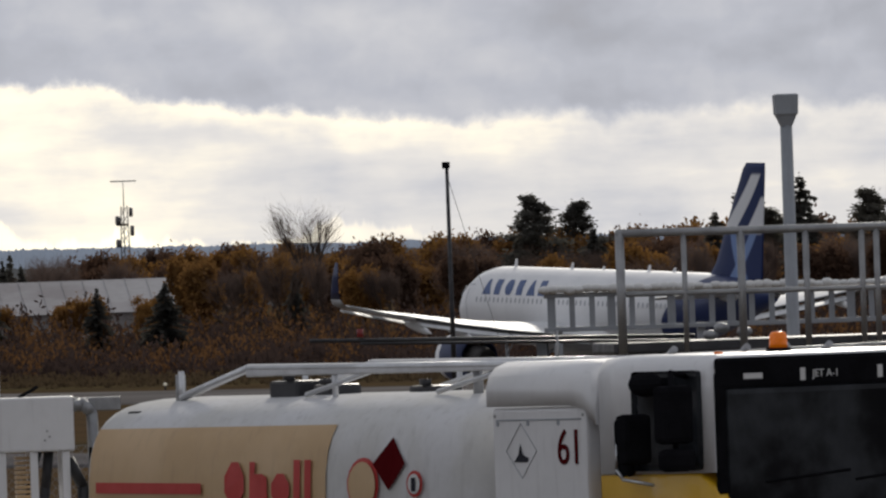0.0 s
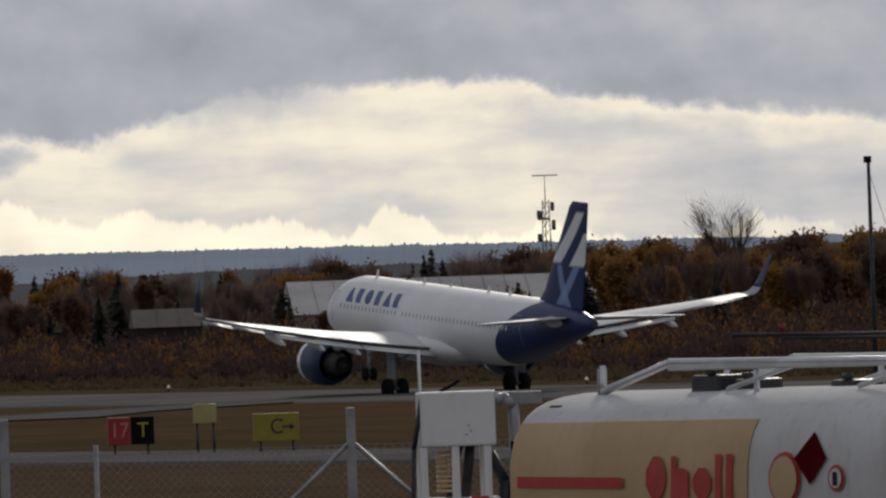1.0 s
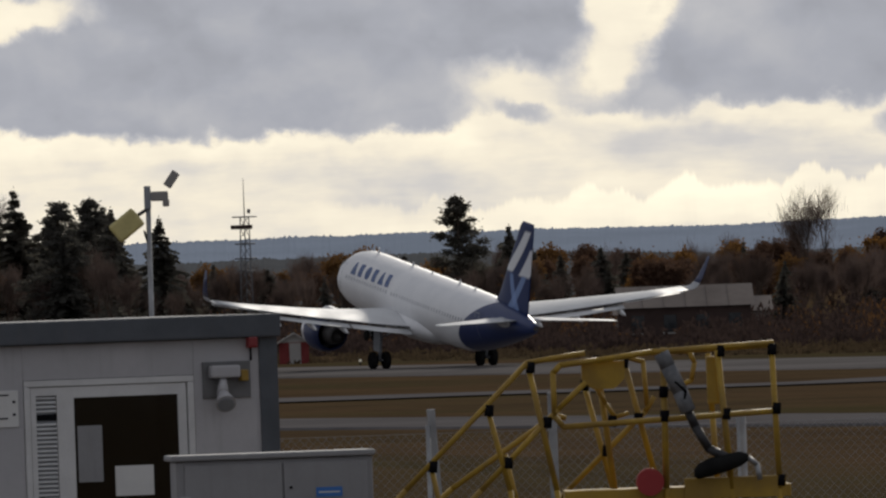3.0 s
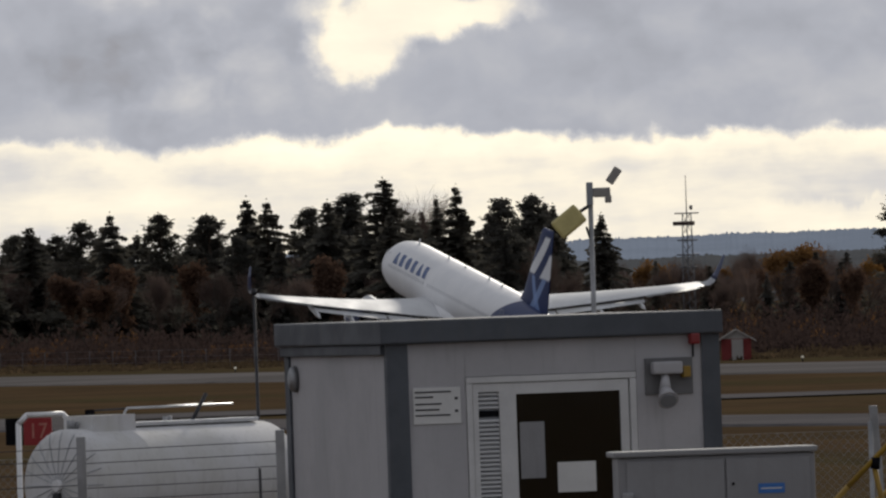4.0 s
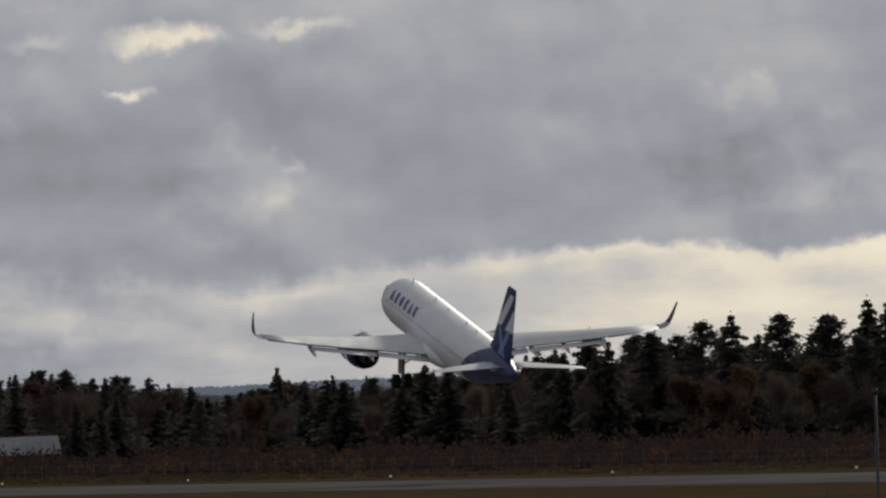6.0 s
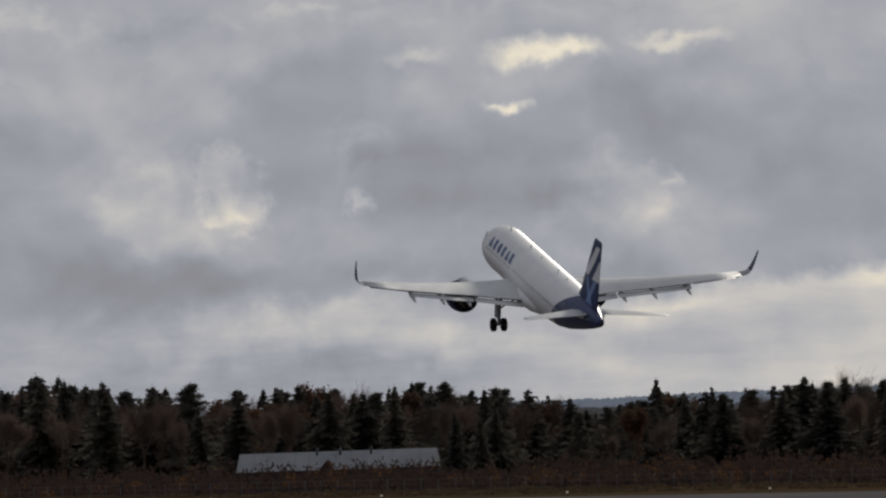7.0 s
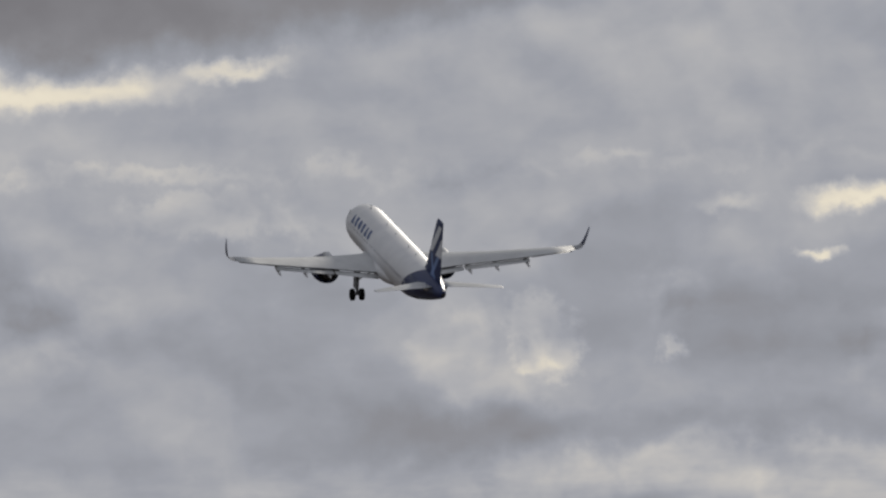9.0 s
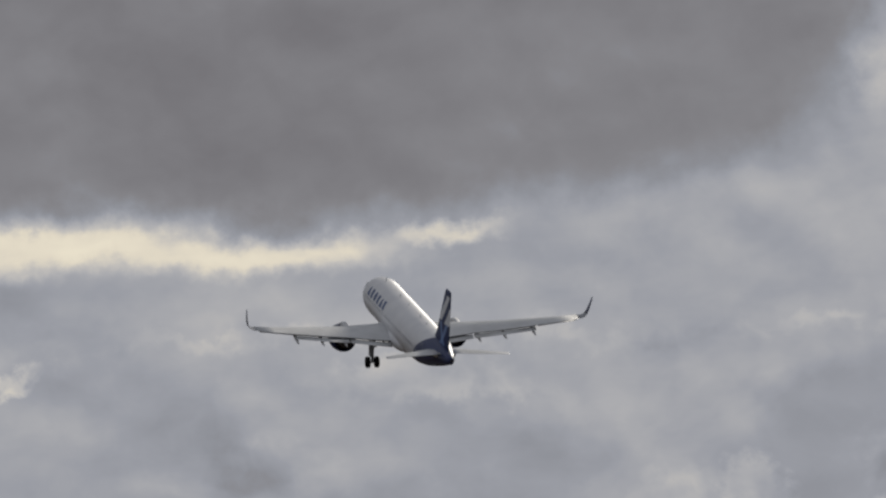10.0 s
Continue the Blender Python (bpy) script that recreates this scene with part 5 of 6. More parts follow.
    part("roof_fitting", bm, STEEL, cab)
    # chassis and wheels
    bm = box(bmesh.new(), (-8.2, 0.5, 0.75), (-0.3, 2.0, 1.05), 0.03)
    part("chassis", bm, DARKSTEEL, t)
    bm = bmesh.new()
    loft(bm, [[(r * math.cos(2 * math.pi * i / 20), y, r * math.sin(2 * math.pi * i / 20)) for i in range(20)] for y, r in ((-0.15, 0.3), (-0.15, 0.45), (-0.1, 0.5), (0.1, 0.5), (0.15, 0.45), (0.15, 0.3))])
    wheel = part("wheel", bm, TYRE, t, m=pose(-1.0, 0.2, 0.5))
    for x, y in ((-1.0, 2.3), (-5.0, 0.2), (-5.0, 2.3), (-6.9, 0.2), (-6.9, 2.3)):
        again(wheel, pose(x, y, 0.5))


truck()


def hose_cabinet():
    """White pump cabinet on a frame, with pipes and hoses, behind the truck."""
    t = thing("pump_cabinet", pose(10.1, 126.6, 2.8), "white metal pump cabinet on a pipe frame with black hoses", "pump")
    bm = box(bmesh.new(), (-0.32, -0.25, 2.42), (0.34, 0.25, 2.90), 0.02)
    b = part("cabinet", bm, WHITE, t)
    for x, z in ((0.08, 2.52), (0.12, 2.55), (0.10, 2.60)):
        bm = tube(bmesh.new(), (x, -0.258, z), (x, -0.24, z), 0.010, 8)
        part("rivet", bm, STEEL, b)
    for x in (-0.30, -0.02, 0.26):
        for y in (-0.2, 0.2):
            bm = box(bmesh.new(), (x - 0.035, y - 0.03, 0), (x + 0.035, y + 0.03, 2.42), 0.008)
            part("leg", bm, WHITE, t)
    bm = box(bmesh.new(), (-0.32, -0.24, 1.88), (0.36, 0.24, 1.97), 0.01)
    part("shelf", bm, WHITE, t)
    bm = box(bmesh.new(), (0.10, -0.27, 1.86), (0.26, -0.25, 1.98), 0.01)
    part("red_label", bm, RED, t)
    for i in range(9):
        part("filter_fin", box(bmesh.new(), (-0.17, -0.1, 2.02 + i * 0.042), (-0.04, 0.1, 2.045 + i * 0.042)), BEIGE, t)
    for pts, r, mat in (([(0.12, -0.1, 2.42), (0.08, -0.12, 2.1), (0.0, -0.1, 1.6)], 0.045, HOSE), ([(0.30, 0, 2.35), (0.42, 0, 2.1), (0.40, 0, 1.5)], 0.05, HOSE),
                        ([(0.05, 0.1, 2.42), (-0.02, 0.1, 2.2), (-0.08, 0.1, 1.9)], 0.03, HOSE), ([(-0.30, -0.2, 2.85), (-0.38, -0.2, 2.4), (-0.42, -0.2, 1.6)], 0.022, HOSE)):
        part("hose", bend(bmesh.new(), pts, r, 8), mat, t)
    bm = bmesh.new()
    bend(bm, [(0.34, 0, 2.80), (0.44, 0, 2.83), (0.52, 0, 2.74), (0.54, 0, 1.2)], 0.05, 10)
    part("pipe", bm, STEEL, t)
    bm = box(bmesh.new(), (0.34, 0.05, 2.76), (0.78, 0.12, 2.88), 0.01)
    part("bracket", bm, STEEL, t)
    bm = box(bmesh.new(), (0.48, -0.05, 1.4), (0.62, 0.05, 2.45), 0.02)
    part("column", bm, BLACK, t)
    bm = tube(bmesh.new(), (-0.29, 0.1, 2.9), (-0.29, 0.1, 3.27), 0.016, 6)
    part("aerial", bm, WHITE, t)
    bm = bend(bmesh.new(), [(-0.12, 0, 2.9), (0.0, 0, 2.96), (0.05, 0, 2.99)], 0.015, 6)
    part("lever", bm, BLACK, t)


hose_cabinet()


def gantry():
    """Raised boarding platform with pipe rails behind the truck's cab, and its long dark boom."""
    t = thing("loading_gantry", pose(0, 125, 2.8), "raised grey steel loading gantry with pipe railings", "gantry")
    bm = box(bmesh.new(), (15.05, 0, 3.10), (20.5, 1.6, 3.20), 0.02)
    part("deck", bm, DARKSTEEL, t)
    for z, r in ((4.15, 0.035), (3.62, 0.024)):
        for y in (0.0,):
            part("rail", tube(bmesh.new(), (15.1, y, z), (20.5, y, z - 0.03), r, 10), STEEL, t)
    for x, r in ((15.13, 0.04), (15.69, 0.024), (16.19, 0.036), (16.76, 0.028), (17.25, 0.026), (17.38, 0.026), (18.4, 0.035), (19.4, 0.04)):
        for y in (0.0,):
            part("post", tube(bmesh.new(), (x, y, 3.1), (x, y, 4.15), r, 10), STEEL, t)
    for x in (15.4, 17.6, 20.2):
        for y in (0.2, 1.4):
            part("leg", box(bmesh.new(), (x - 0.06, y - 0.06, 0), (x + 0.06, y + 0.06, 3.1), 0.01), GREYPAINT, t)
    bm = bmesh.new()
    tube(bm, (12.43, 0.3, 3.31), (15.8, 0.3, 3.24), 0.018, 8)
    tube(bm, (12.9, 0.6, 3.27), (15.8, 0.6, 3.20), 0.014, 8)
    boom = part("boom", bm, DARKSTEEL, t, "long dark boom")
    bm = tube(bmesh.new(), (12.87, 0.3, 3.33), (12.87, 0.3, 3.40), 0.028, 8)
    part("red_lamp", bm, REDLAMP, boom)
    for x, z in ((16.05, 3.30), (16.25, 3.26), (15.95, 3.24)):
        bm = bmesh.new()
        bmesh.ops.create_uvsphere(bm, u_segments=10, v_segments=8, radius=0.055, matrix=Matrix.LocRotScale((x, 0.4, z), None, (1.3, 1, 0.8)))
        part("valve", bm, STEEL, t)
    # a lower picket barrier farther off
    t = thing("picket_barrier", pose(0, 300, 0), "grey picket barrier under a pale lumpy cover", "fence")
    z0 = height_at(36, 300)
    rng = random.Random(3)
    for i in range(46):
        x = 34.7 + i * 0.18
        bm = bmesh.new()
        bmesh.ops.create_uvsphere(bm, u_segments=8, v_segments=6, radius=0.13, matrix=Matrix.LocRotScale((x, 0, 6.18 - i * 0.002 + rng.uniform(-0.02, 0.02)), None, (1.1, 1, rng.uniform(0.55, 0.8))))
        for f in bm.faces:
            f.smooth = True
        part("cover_bag", bm, PAPER, t, "pale lumpy bag")
    for z in (6.05, 5.34):
        part("rail", box(bmesh.new(), (34.7, 0.1, z - 0.05), (43, 0.2, z + 0.05), 0.01), GREYPAINT, t)
    for i in range(20):
        x = 34.9 + i * 0.42
        w = 0.09 if i % 3 else 0.13
        part("picket", box(bmesh.new(), (x - w, 0.12, 5.34), (x + w * 0.3, 0.18, 6.05), 0.01), GREYPAINT, t)
    for x in (35, 38, 42):
        part("post", box(bmesh.new(), (x - 0.08, 0.2, z0), (x + 0.08, 0.36, 5.4)), GREYPAINT, t)
    # thick lamp post with a box head
    x, y = 17.29, 130
    t = thing("lamp_post", pose(x, y, 2.8), "thick grey lamp post with a box-shaped head", "lamp post")
    part("post", tube(bmesh.new(), (0, 0, 0), (-0.0, 0, 5.1), 0.065, 14, 0.055), GREYPAINT, t)
    bm = bmesh.new()
    loft(bm, [[(sx * w, sy * w, z) for sx, sy in ((-1, -1), (1, -1), (1, 1), (-1, 1))] for z, w in ((5.08, 0.05), (5.17, 0.085), (5.19, 0.10), (5.36, 0.105), (5.37, 0.09))], smooth=False)
    part("lamp_head", bm, GREYPAINT, t)


gantry()


# ---- the cabin ----
ALARMGREY = material("dark grey mounting plate", (0.15, 0.15, 0.155), 0.6, scale=4, fine=30, spread=0.15, dirt=0.1)
GREYCAB = material("grey cabinet paint", (0.27, 0.27, 0.28), 0.5, scale=2, fine=25, spread=0.1, dirt=0.12)

def cabin():
    ax = Vector((math.cos(radians(18)), math.sin(radians(18)), 0))
    ay = Vector((-ax.y, ax.x, 0))
    o = spot(-0.98, 0, 115)
    m = Matrix((ax, ay, Vector((0, 0, 1)))).transposed().to_4x4()
    m.translation = (o.x, o.y, 3.7)
    t = thing("cabin", m, "small off-white service cabin with grey trim and a glazed door", "cabin")
    W, D, T = 2.71, 2.80, 0.06
    # walls
    for a, b in (((0, 0, 0), (0.63, T, 2.5)), ((2.06, 0, 0), (W, T, 2.5)), ((0.632, 0, 2.225), (2.058, T, 2.5))):
        part("front_panel", box(bmesh.new(), a, b), CABINWHITE, t)
    part("side_wall", box(bmesh.new(), (0, T, 0), (T, D, 2.5)), CABINWHITE, t)
    part("side_wall", box(bmesh.new(), (W - T, T, 0), (W, D, 2.5)), CABINWHITE, t)
    part("back_wall", box(bmesh.new(), (T, D - T, 0), (W - T, D, 2.5)), CABINWHITE, t)
    part("floor", box(bmesh.new(), (T, T, 0), (W - T, D - T, 0.08)), GREYPAINT, t)
    # roof with a deep fascia
    part("roof", box(bmesh.new(), (-0.085, -0.09, 2.505), (W + 0.065, D + 0.08, 2.69), 0.015), CABINGREY, t, "flat roof with deep grey fascia")
    part("eave_strip", box(bmesh.new(), (-0.05, 0.05, 2.42), (-0.002, D + 0.05, 2.50), 0.01), CABINGREY, t)
    part("corner_trim", box(bmesh.new(), (-0.02, -0.02, 0), (0.155, -0.002, 2.503)), CABINGREY, t)
    part("corner_trim", box(bmesh.new(), (-0.02, -0.001, 0), (-0.002, 0.06, 2.503)), CABINGREY, t)
    part("corner_trim", box(bmesh.new(), (W - 0.10, -0.02, 0), (W + 0.05, -0.002, 2.503)), CABINGREY, t)
    part("corner_trim", box(bmesh.new(), (-0.02, D - 0.10, 0), (-0.002, D + 0.02, 2.42)), CABINGREY, t)
    # door frame and leaf with louvres and a pane
    door = new("door")
    door.parent = t
    tagged(door, "white door with louvres and dark pane")
    bm = bmesh.new()
    for a, b in (((0.635, 2.17), (2.055, 2.22)), ((0.635, 0), (0.685, 2.168)), ((2.0, 0), (2.055, 2.168))):
        box(bm, (a[0], -0.012, a[1]), (b[0], 0.05, b[1]), 0.005)
    part("frame", bm, LOUVRE, door)
    bm = bmesh.new()
    box(bm, (0.69, 0.0, 0.02), (0.735, 0.04, 2.165))
    box(bm, (0.91, 0.0, 0.02), (1.05, 0.04, 2.165))
    box(bm, (0.735, 0.0, 2.10), (0.91, 0.04, 2.165))
    box(bm, (1.05, 0.0, 2.075), (1.99, 0.04, 2.165))
    box(bm, (1.92, 0.0, 0.02), (1.99, 0.04, 2.075))
    box(bm, (1.05, 0.0, 0.02), (1.92, 0.04, 0.9))
    part("leaf", bm, LOUVRE, door)
    part("dark_slot", box(bmesh.new(), (0.735, 0.02, 1.90), (0.91, 0.035, 1.95)), BLACK, door)
    lb = bmesh.new()
    box(lb, (0.735, 0.035, 0.3), (0.91, 0.04, 2.10))
    part("louvre_back", lb, GREYPAINT, door)
    proto = None
    for i in range(44):
        z = 2.08 - i * 0.035
        if 1.88 < z < 1.965:
            continue
        if proto is None:
            proto = part("slat", box(bmesh.new(), (-0.087, -0.012, -0.002), (0.087, 0.012, 0.002)), LOUVRE, door, m=pose(0.8225, 0.018, z, 40))
        else:
            again(proto, pose(0.8225, 0.018, z, 40), door)
    pane = part("pane", box(bmesh.new(), (1.05, 0.018, 0.9), (1.92, 0.024, 2.075)), pane_material(), door, "dark glass pane")
    pane.visible_shadow = False
    # left notice in grey: its dimming behind the glass is put into the colour
    part("notice", box(bmesh.new(), (1.075, 0.008, 1.40), (1.28, 0.012, 1.85)), GREYCAB, door)
    part("notice", box(bmesh.new(), (1.38, 0.008, 1.28), (1.70, 0.012, 1.52)), PAPER, door)
    part("desk", box(bmesh.new(), (0.9, 1.6, 0.7), (2.4, 2.3, 0.78)), WALLDARK, t)
    part("lining", box(bmesh.new(), (0.07, D - 0.10, 0.1), (W - 0.07, D - 0.062, 2.49)), GREYPAINT, t)
    part("lining", box(bmesh.new(), (W - 0.10, 0.07, 0.1), (W - 0.062, D - 0.11, 2.49)), GREYPAINT, t)
    # notice with unreadable lines
    n = part("notice_board", box(bmesh.new(), (0.19, -0.012, 1.86), (0.585, -0.002, 2.15), 0.004), PAPER, t)
    for z, w in ((2.115, 0.30), (2.075, 0.15), (2.02, 0.22), (1.975, 0.20), (1.93, 0.29)):
        part("print_line", box(bmesh.new(), (0.205, -0.016, z - 0.006), (0.205 + w, -0.0125, z + 0.006)), INK, n)
    for z in (2.06, 1.96):
        part("print_mark", box(bmesh.new(), (0.535, -0.016, z - 0.010), (0.56, -0.0125, z + 0.010)), INK, n)
    # loudspeaker box, horn and red lamp
    c = part("alarm_panel", box(bmesh.new(), (2.13, -0.02, 2.03), (2.53, -0.002, 2.32), 0.004), ALARMGREY, t)
    part("alarm_unit", box(bmesh.new(), (2.17, -0.12, 2.19), (2.42, -0.021, 2.29), 0.02), CABINWHITE, c)
    part("yellow_button", box(bmesh.new(), (2.425, -0.10, 2.16), (2.49, -0.021, 2.25), 0.01), YELLOW, c)
    bm = bmesh.new()
    tube(bm, (2.28, -0.07, 2.18), (2.26, -0.12, 2.06), 0.03, 12, 0.05)
    tube(bm, (2.26, -0.12, 2.06), (2.25, -0.22, 1.98), 0.045, 14, 0.085)
    part("horn", bm, CABINWHITE, c)
    part("horn_mouth", tube(bmesh.new(), (2.25, -0.222, 1.979), (2.249, -0.228, 1.974), 0.066, 14), GREYPAINT, c)
    part("red_lamp", box(bmesh.new(), (2.50, -0.09, 2.42), (2.58, -0.003, 2.51), 0.015), REDLAMP, t)
    part("cable", tube(bmesh.new(), (2.54, -0.012, 2.42), (2.54, -0.012, 2.32), 0.008, 6), BLACK, t)
    bm = bmesh.new()
    loft(bm, [[(-0.012 - d, 2.55 + r * math.cos(2 * math.pi * i / 12), 2.24 + 1.6 * r * math.sin(2 * math.pi * i / 12)) for i in range(12)] for d, r in ((0, 0.07), (0.04, 0.06), (0.06, 0.03))])
    part("wall_lamp", bm, STEEL, t)


def pane_material():
    m = bpy.data.materials.new("thin tinted pane")
    m.use_nodes = True
    b = m.node_tree.nodes["Principled BSDF"]
    b.inputs["Base Color"].default_value = (0.25, 0.27, 0.28, 1)
    b.inputs["Transmission Weight"].default_value = 1.0
    b.inputs["Roughness"].default_value = 0.03
    b.inputs["IOR"].default_value = 1.75
    return m


cabin()


def cabinet():
    """Grey street cabinet before the cabin."""
    z = 3.7
    t = thing("electrical_cabinet", pose(0.55, 110, z, 0, 0, 6), "grey steel electrical cabinet with two doors and blue label", "cabinet")
    part("body", box(bmesh.new(), (-0.72, 0, 0), (0.78, 0.45, 1.60), 0.01), GREYCAB, t)
    part("lid", box(bmesh.new(), (-0.76, -0.04, 1.605), (0.80, 0.50, 1.65), 0.012), GREYCAB, t)
    part("door", box(bmesh.new(), (-0.66, -0.02, 0.12), (0.085, -0.002, 1.57), 0.005), GREYCAB, t)
    d = part("door", box(bmesh.new(), (0.10, -0.02, 0.12), (0.74, -0.002, 1.57), 0.005), GREYCAB, t)
    part("blue_label", box(bmesh.new(), (0.34, -0.026, 1.30), (0.54, -0.0205, 1.375)), BLUE, d)
    part("label_line", box(bmesh.new(), (0.36, -0.029, 1.332), (0.52, -0.0265, 1.342)), PAPER, d)
    part("keyhole", tube(bmesh.new(), (0.15, -0.03, 1.38), (0.15, -0.018, 1.38), 0.012, 8), BLACK, d)
    part("handle", box(bmesh.new(), (-0.70, -0.10, 1.26), (-0.62, -0.021, 1.34), 0.015), STEEL, t)


cabinet()


# ---- the yellow loading stand ----
def stand():
    t = thing("loading_stand", pose(0, 115, 3.7), "yellow tubular loading stand with black clamps and a fuel hose", "steps")
    Z = 3.7

    def pts(rows, y):
        return [(x, y, z - Z) for x, z in rows]
    tubes = [([(4.60, 6.02), (3.63, 5.98), (3.2, 5.93), (2.90, 5.90), (2.84, 5.84), (2.84, 5.50), (2.91, 5.41), (4.62, 5.48)], 0, 0.024),
             ([(3.10, 5.99), (2.64, 5.93), (1.64, 4.95), (0.9, 4.2)], 0, 0.022), ([(3.10, 5.76), (2.87, 5.55), (2.24, 4.93), (1.5, 4.2)], 0, 0.022),
             ([(2.95, 5.47), (2.86, 5.50), (2.02, 4.94), (1.2, 4.25)], 0.7, 0.022), ([(3.66, 5.62), (3.58, 5.50), (2.96, 4.91), (2.3, 4.3)], 0.7, 0.022),
             ([(2.64, 5.93), (2.84, 4.91), (2.98, 3.75)], 0, 0.024), ([(3.20, 5.92), (3.31, 4.89), (3.33, 3.75)], 0.35, 0.024), ([(3.42, 5.93), (3.66, 4.93), (3.9, 3.75)], 0.7, 0.024),
             ([(3.10, 5.74), (3.34, 4.75), (3.5, 3.75)], 0.7, 0.022),
             ([(3.72, 5.96), (3.71, 4.89), (3.71, 3.75)], 0, 0.026), ([(4.15, 5.98), (4.23, 4.87), (4.23, 3.75)], 0, 0.026), ([(4.58, 6.02), (4.61, 4.86), (4.61, 3.75)], 0, 0.024),
             ([(2.31, 5.58), (2.47, 4.92), (2.6, 3.75)], 0, 0.022), ([(1.85, 5.12), (1.95, 4.60), (2.05, 3.75)], 0, 0.022), ([(2.45, 5.2), (2.56, 4.7), (2.7, 3.75)], 0.7, 0.022),
             ([(3.72, 5.99), (3.95, 5.97), (3.99, 5.88), (3.96, 5.74), (3.88, 5.70)], 0.7, 0.020), ([(4.10, 5.95), (4.12, 5.45), (4.14, 4.9), (4.14, 3.75)], 0.7, 0.024),
             ([(3.18, 5.72), (3.26, 5.58), (3.33, 5.47), (3.44, 5.50)], 0.3, 0.018), ([(4.60, 6.0), (3.64, 5.97)], 0.7, 0.022), ([(3.45, 5.94), (3.58, 5.90), (3.60, 5.55)], 0.7, 0.02)]
    for rows, y, r in tubes:
        part("tube", bend(bmesh.new(), pts(rows, y), r, 10), YELLOW, t)
    for x, z, y in ((4.58, 5.97, 0), (4.60, 5.50, 0), (4.17, 5.97, 0), (4.20, 5.47, 0), (3.72, 5.93, 0), (3.71, 5.47, 0), (3.71, 5.66, 0), (3.30, 5.44, 0.2), (3.42, 5.90, 0.6), (2.66, 5.89, 0),
                    (2.32, 5.56, 0), (1.86, 5.13, 0), (2.78, 5.45, 0), (2.46, 5.14, 0), (3.10, 5.73, 0.6), (3.52, 5.45, 0.6), (3.26, 5.20, 0.6), (3.20, 5.92, 0.2), (4.62, 4.93, 0)):
        part("clamp", tube(bmesh.new(), (x, y, z - Z - 0.045), (x + 0.008, y, z - Z + 0.045), 0.036, 10), BLACK, t)
    # yellow housing under the top rail
    bm = bmesh.new()
    loft(bm, [[(3.24 + sx * w, 0.15 + sy * 0.08, z - Z) for sx, sy in ((-1, -1), (1, -1), (1, 1), (-1, 1))] for z, w in ((5.92, 0.17), (5.78, 0.17), (5.72, 0.11), (5.70, 0.08))], smooth=False)
    part("housing", bm, YELLOW, t)
    part("gate_box", box(bmesh.new(), (4.06, 0.05, 5.55 - Z), (4.16, 0.13, 5.93 - Z), 0.015), YELLOW, t)
    part("deck", box(bmesh.new(), (2.9, 0.0, 4.80 - Z), (4.7, 0.75, 4.90 - Z), 0.01), YELLOW, t)
    part("toe_board", box(bmesh.new(), (3.85, -0.02, 4.80 - Z), (4.66, -0.003, 4.97 - Z), 0.008), YELLOW, t)
    for i in range(5):
        x = 2.75 - i * 0.32
        part("step", box(bmesh.new(), (x - 0.15, 0.02, 0.95 - i * 0.2), (x + 0.15, 0.68, 0.98 - i * 0.2), 0.005), STEEL, t)
    # hose
    bm = bend(bmesh.new(), pts([(3.70, 5.97), (3.75, 5.86), (3.84, 5.66), (3.90, 5.50)], -0.12), 0.062, 12)
    part("hose_sleeve", bm, HOSEGREY, t, "grey fabric sleeve")
    bm = bend(bmesh.new(), pts([(3.90, 5.50), (3.95, 5.38), (4.05, 5.20), (4.20, 5.12), (4.34, 5.12)], -0.12), 0.036, 10)
    part("hose", bm, HOSE, t)
    bm = bmesh.new()
    loft(bm, [[(x, -0.12 + r * math.cos(2 * math.pi * i / 14), z - Z + r * math.sin(2 * math.pi * i / 14)) for i in range(14)] for x, z, r in ((3.93, 5.01, 0.03), (3.96, 5.02, 0.06), (4.05, 5.05, 0.075), (4.17, 5.08, 0.075), (4.30, 5.11, 0.06), (4.36, 5.12, 0.03))])
    part("nozzle", bm, FUSE_DARK, t, "black nozzle")
    part("nozzle_spout", bend(bmesh.new(), pts([(4.36, 5.12), (4.43, 5.06), (4.45, 4.94)], -0.12), 0.022, 8), STEEL, t)
    part("lever", bend(bmesh.new(), pts([(3.80, 5.74), (3.88, 5.66), (3.87, 5.60)], -0.17), 0.014, 6), BLACK, t)
    part("standpipe", tube(bmesh.new(), (4.34, 0.3, 0), (4.34, 0.3, 5.45 - Z), 0.03, 10), STEEL, t)
    bm = bmesh.new()
    tube(bm, (3.58, -0.1, 4.95 - Z), (3.58, 0.1, 4.95 - Z), 0.11, 18)
    part("hose_reel", bm, SIGNRED, t, "dark red reel")


stand()


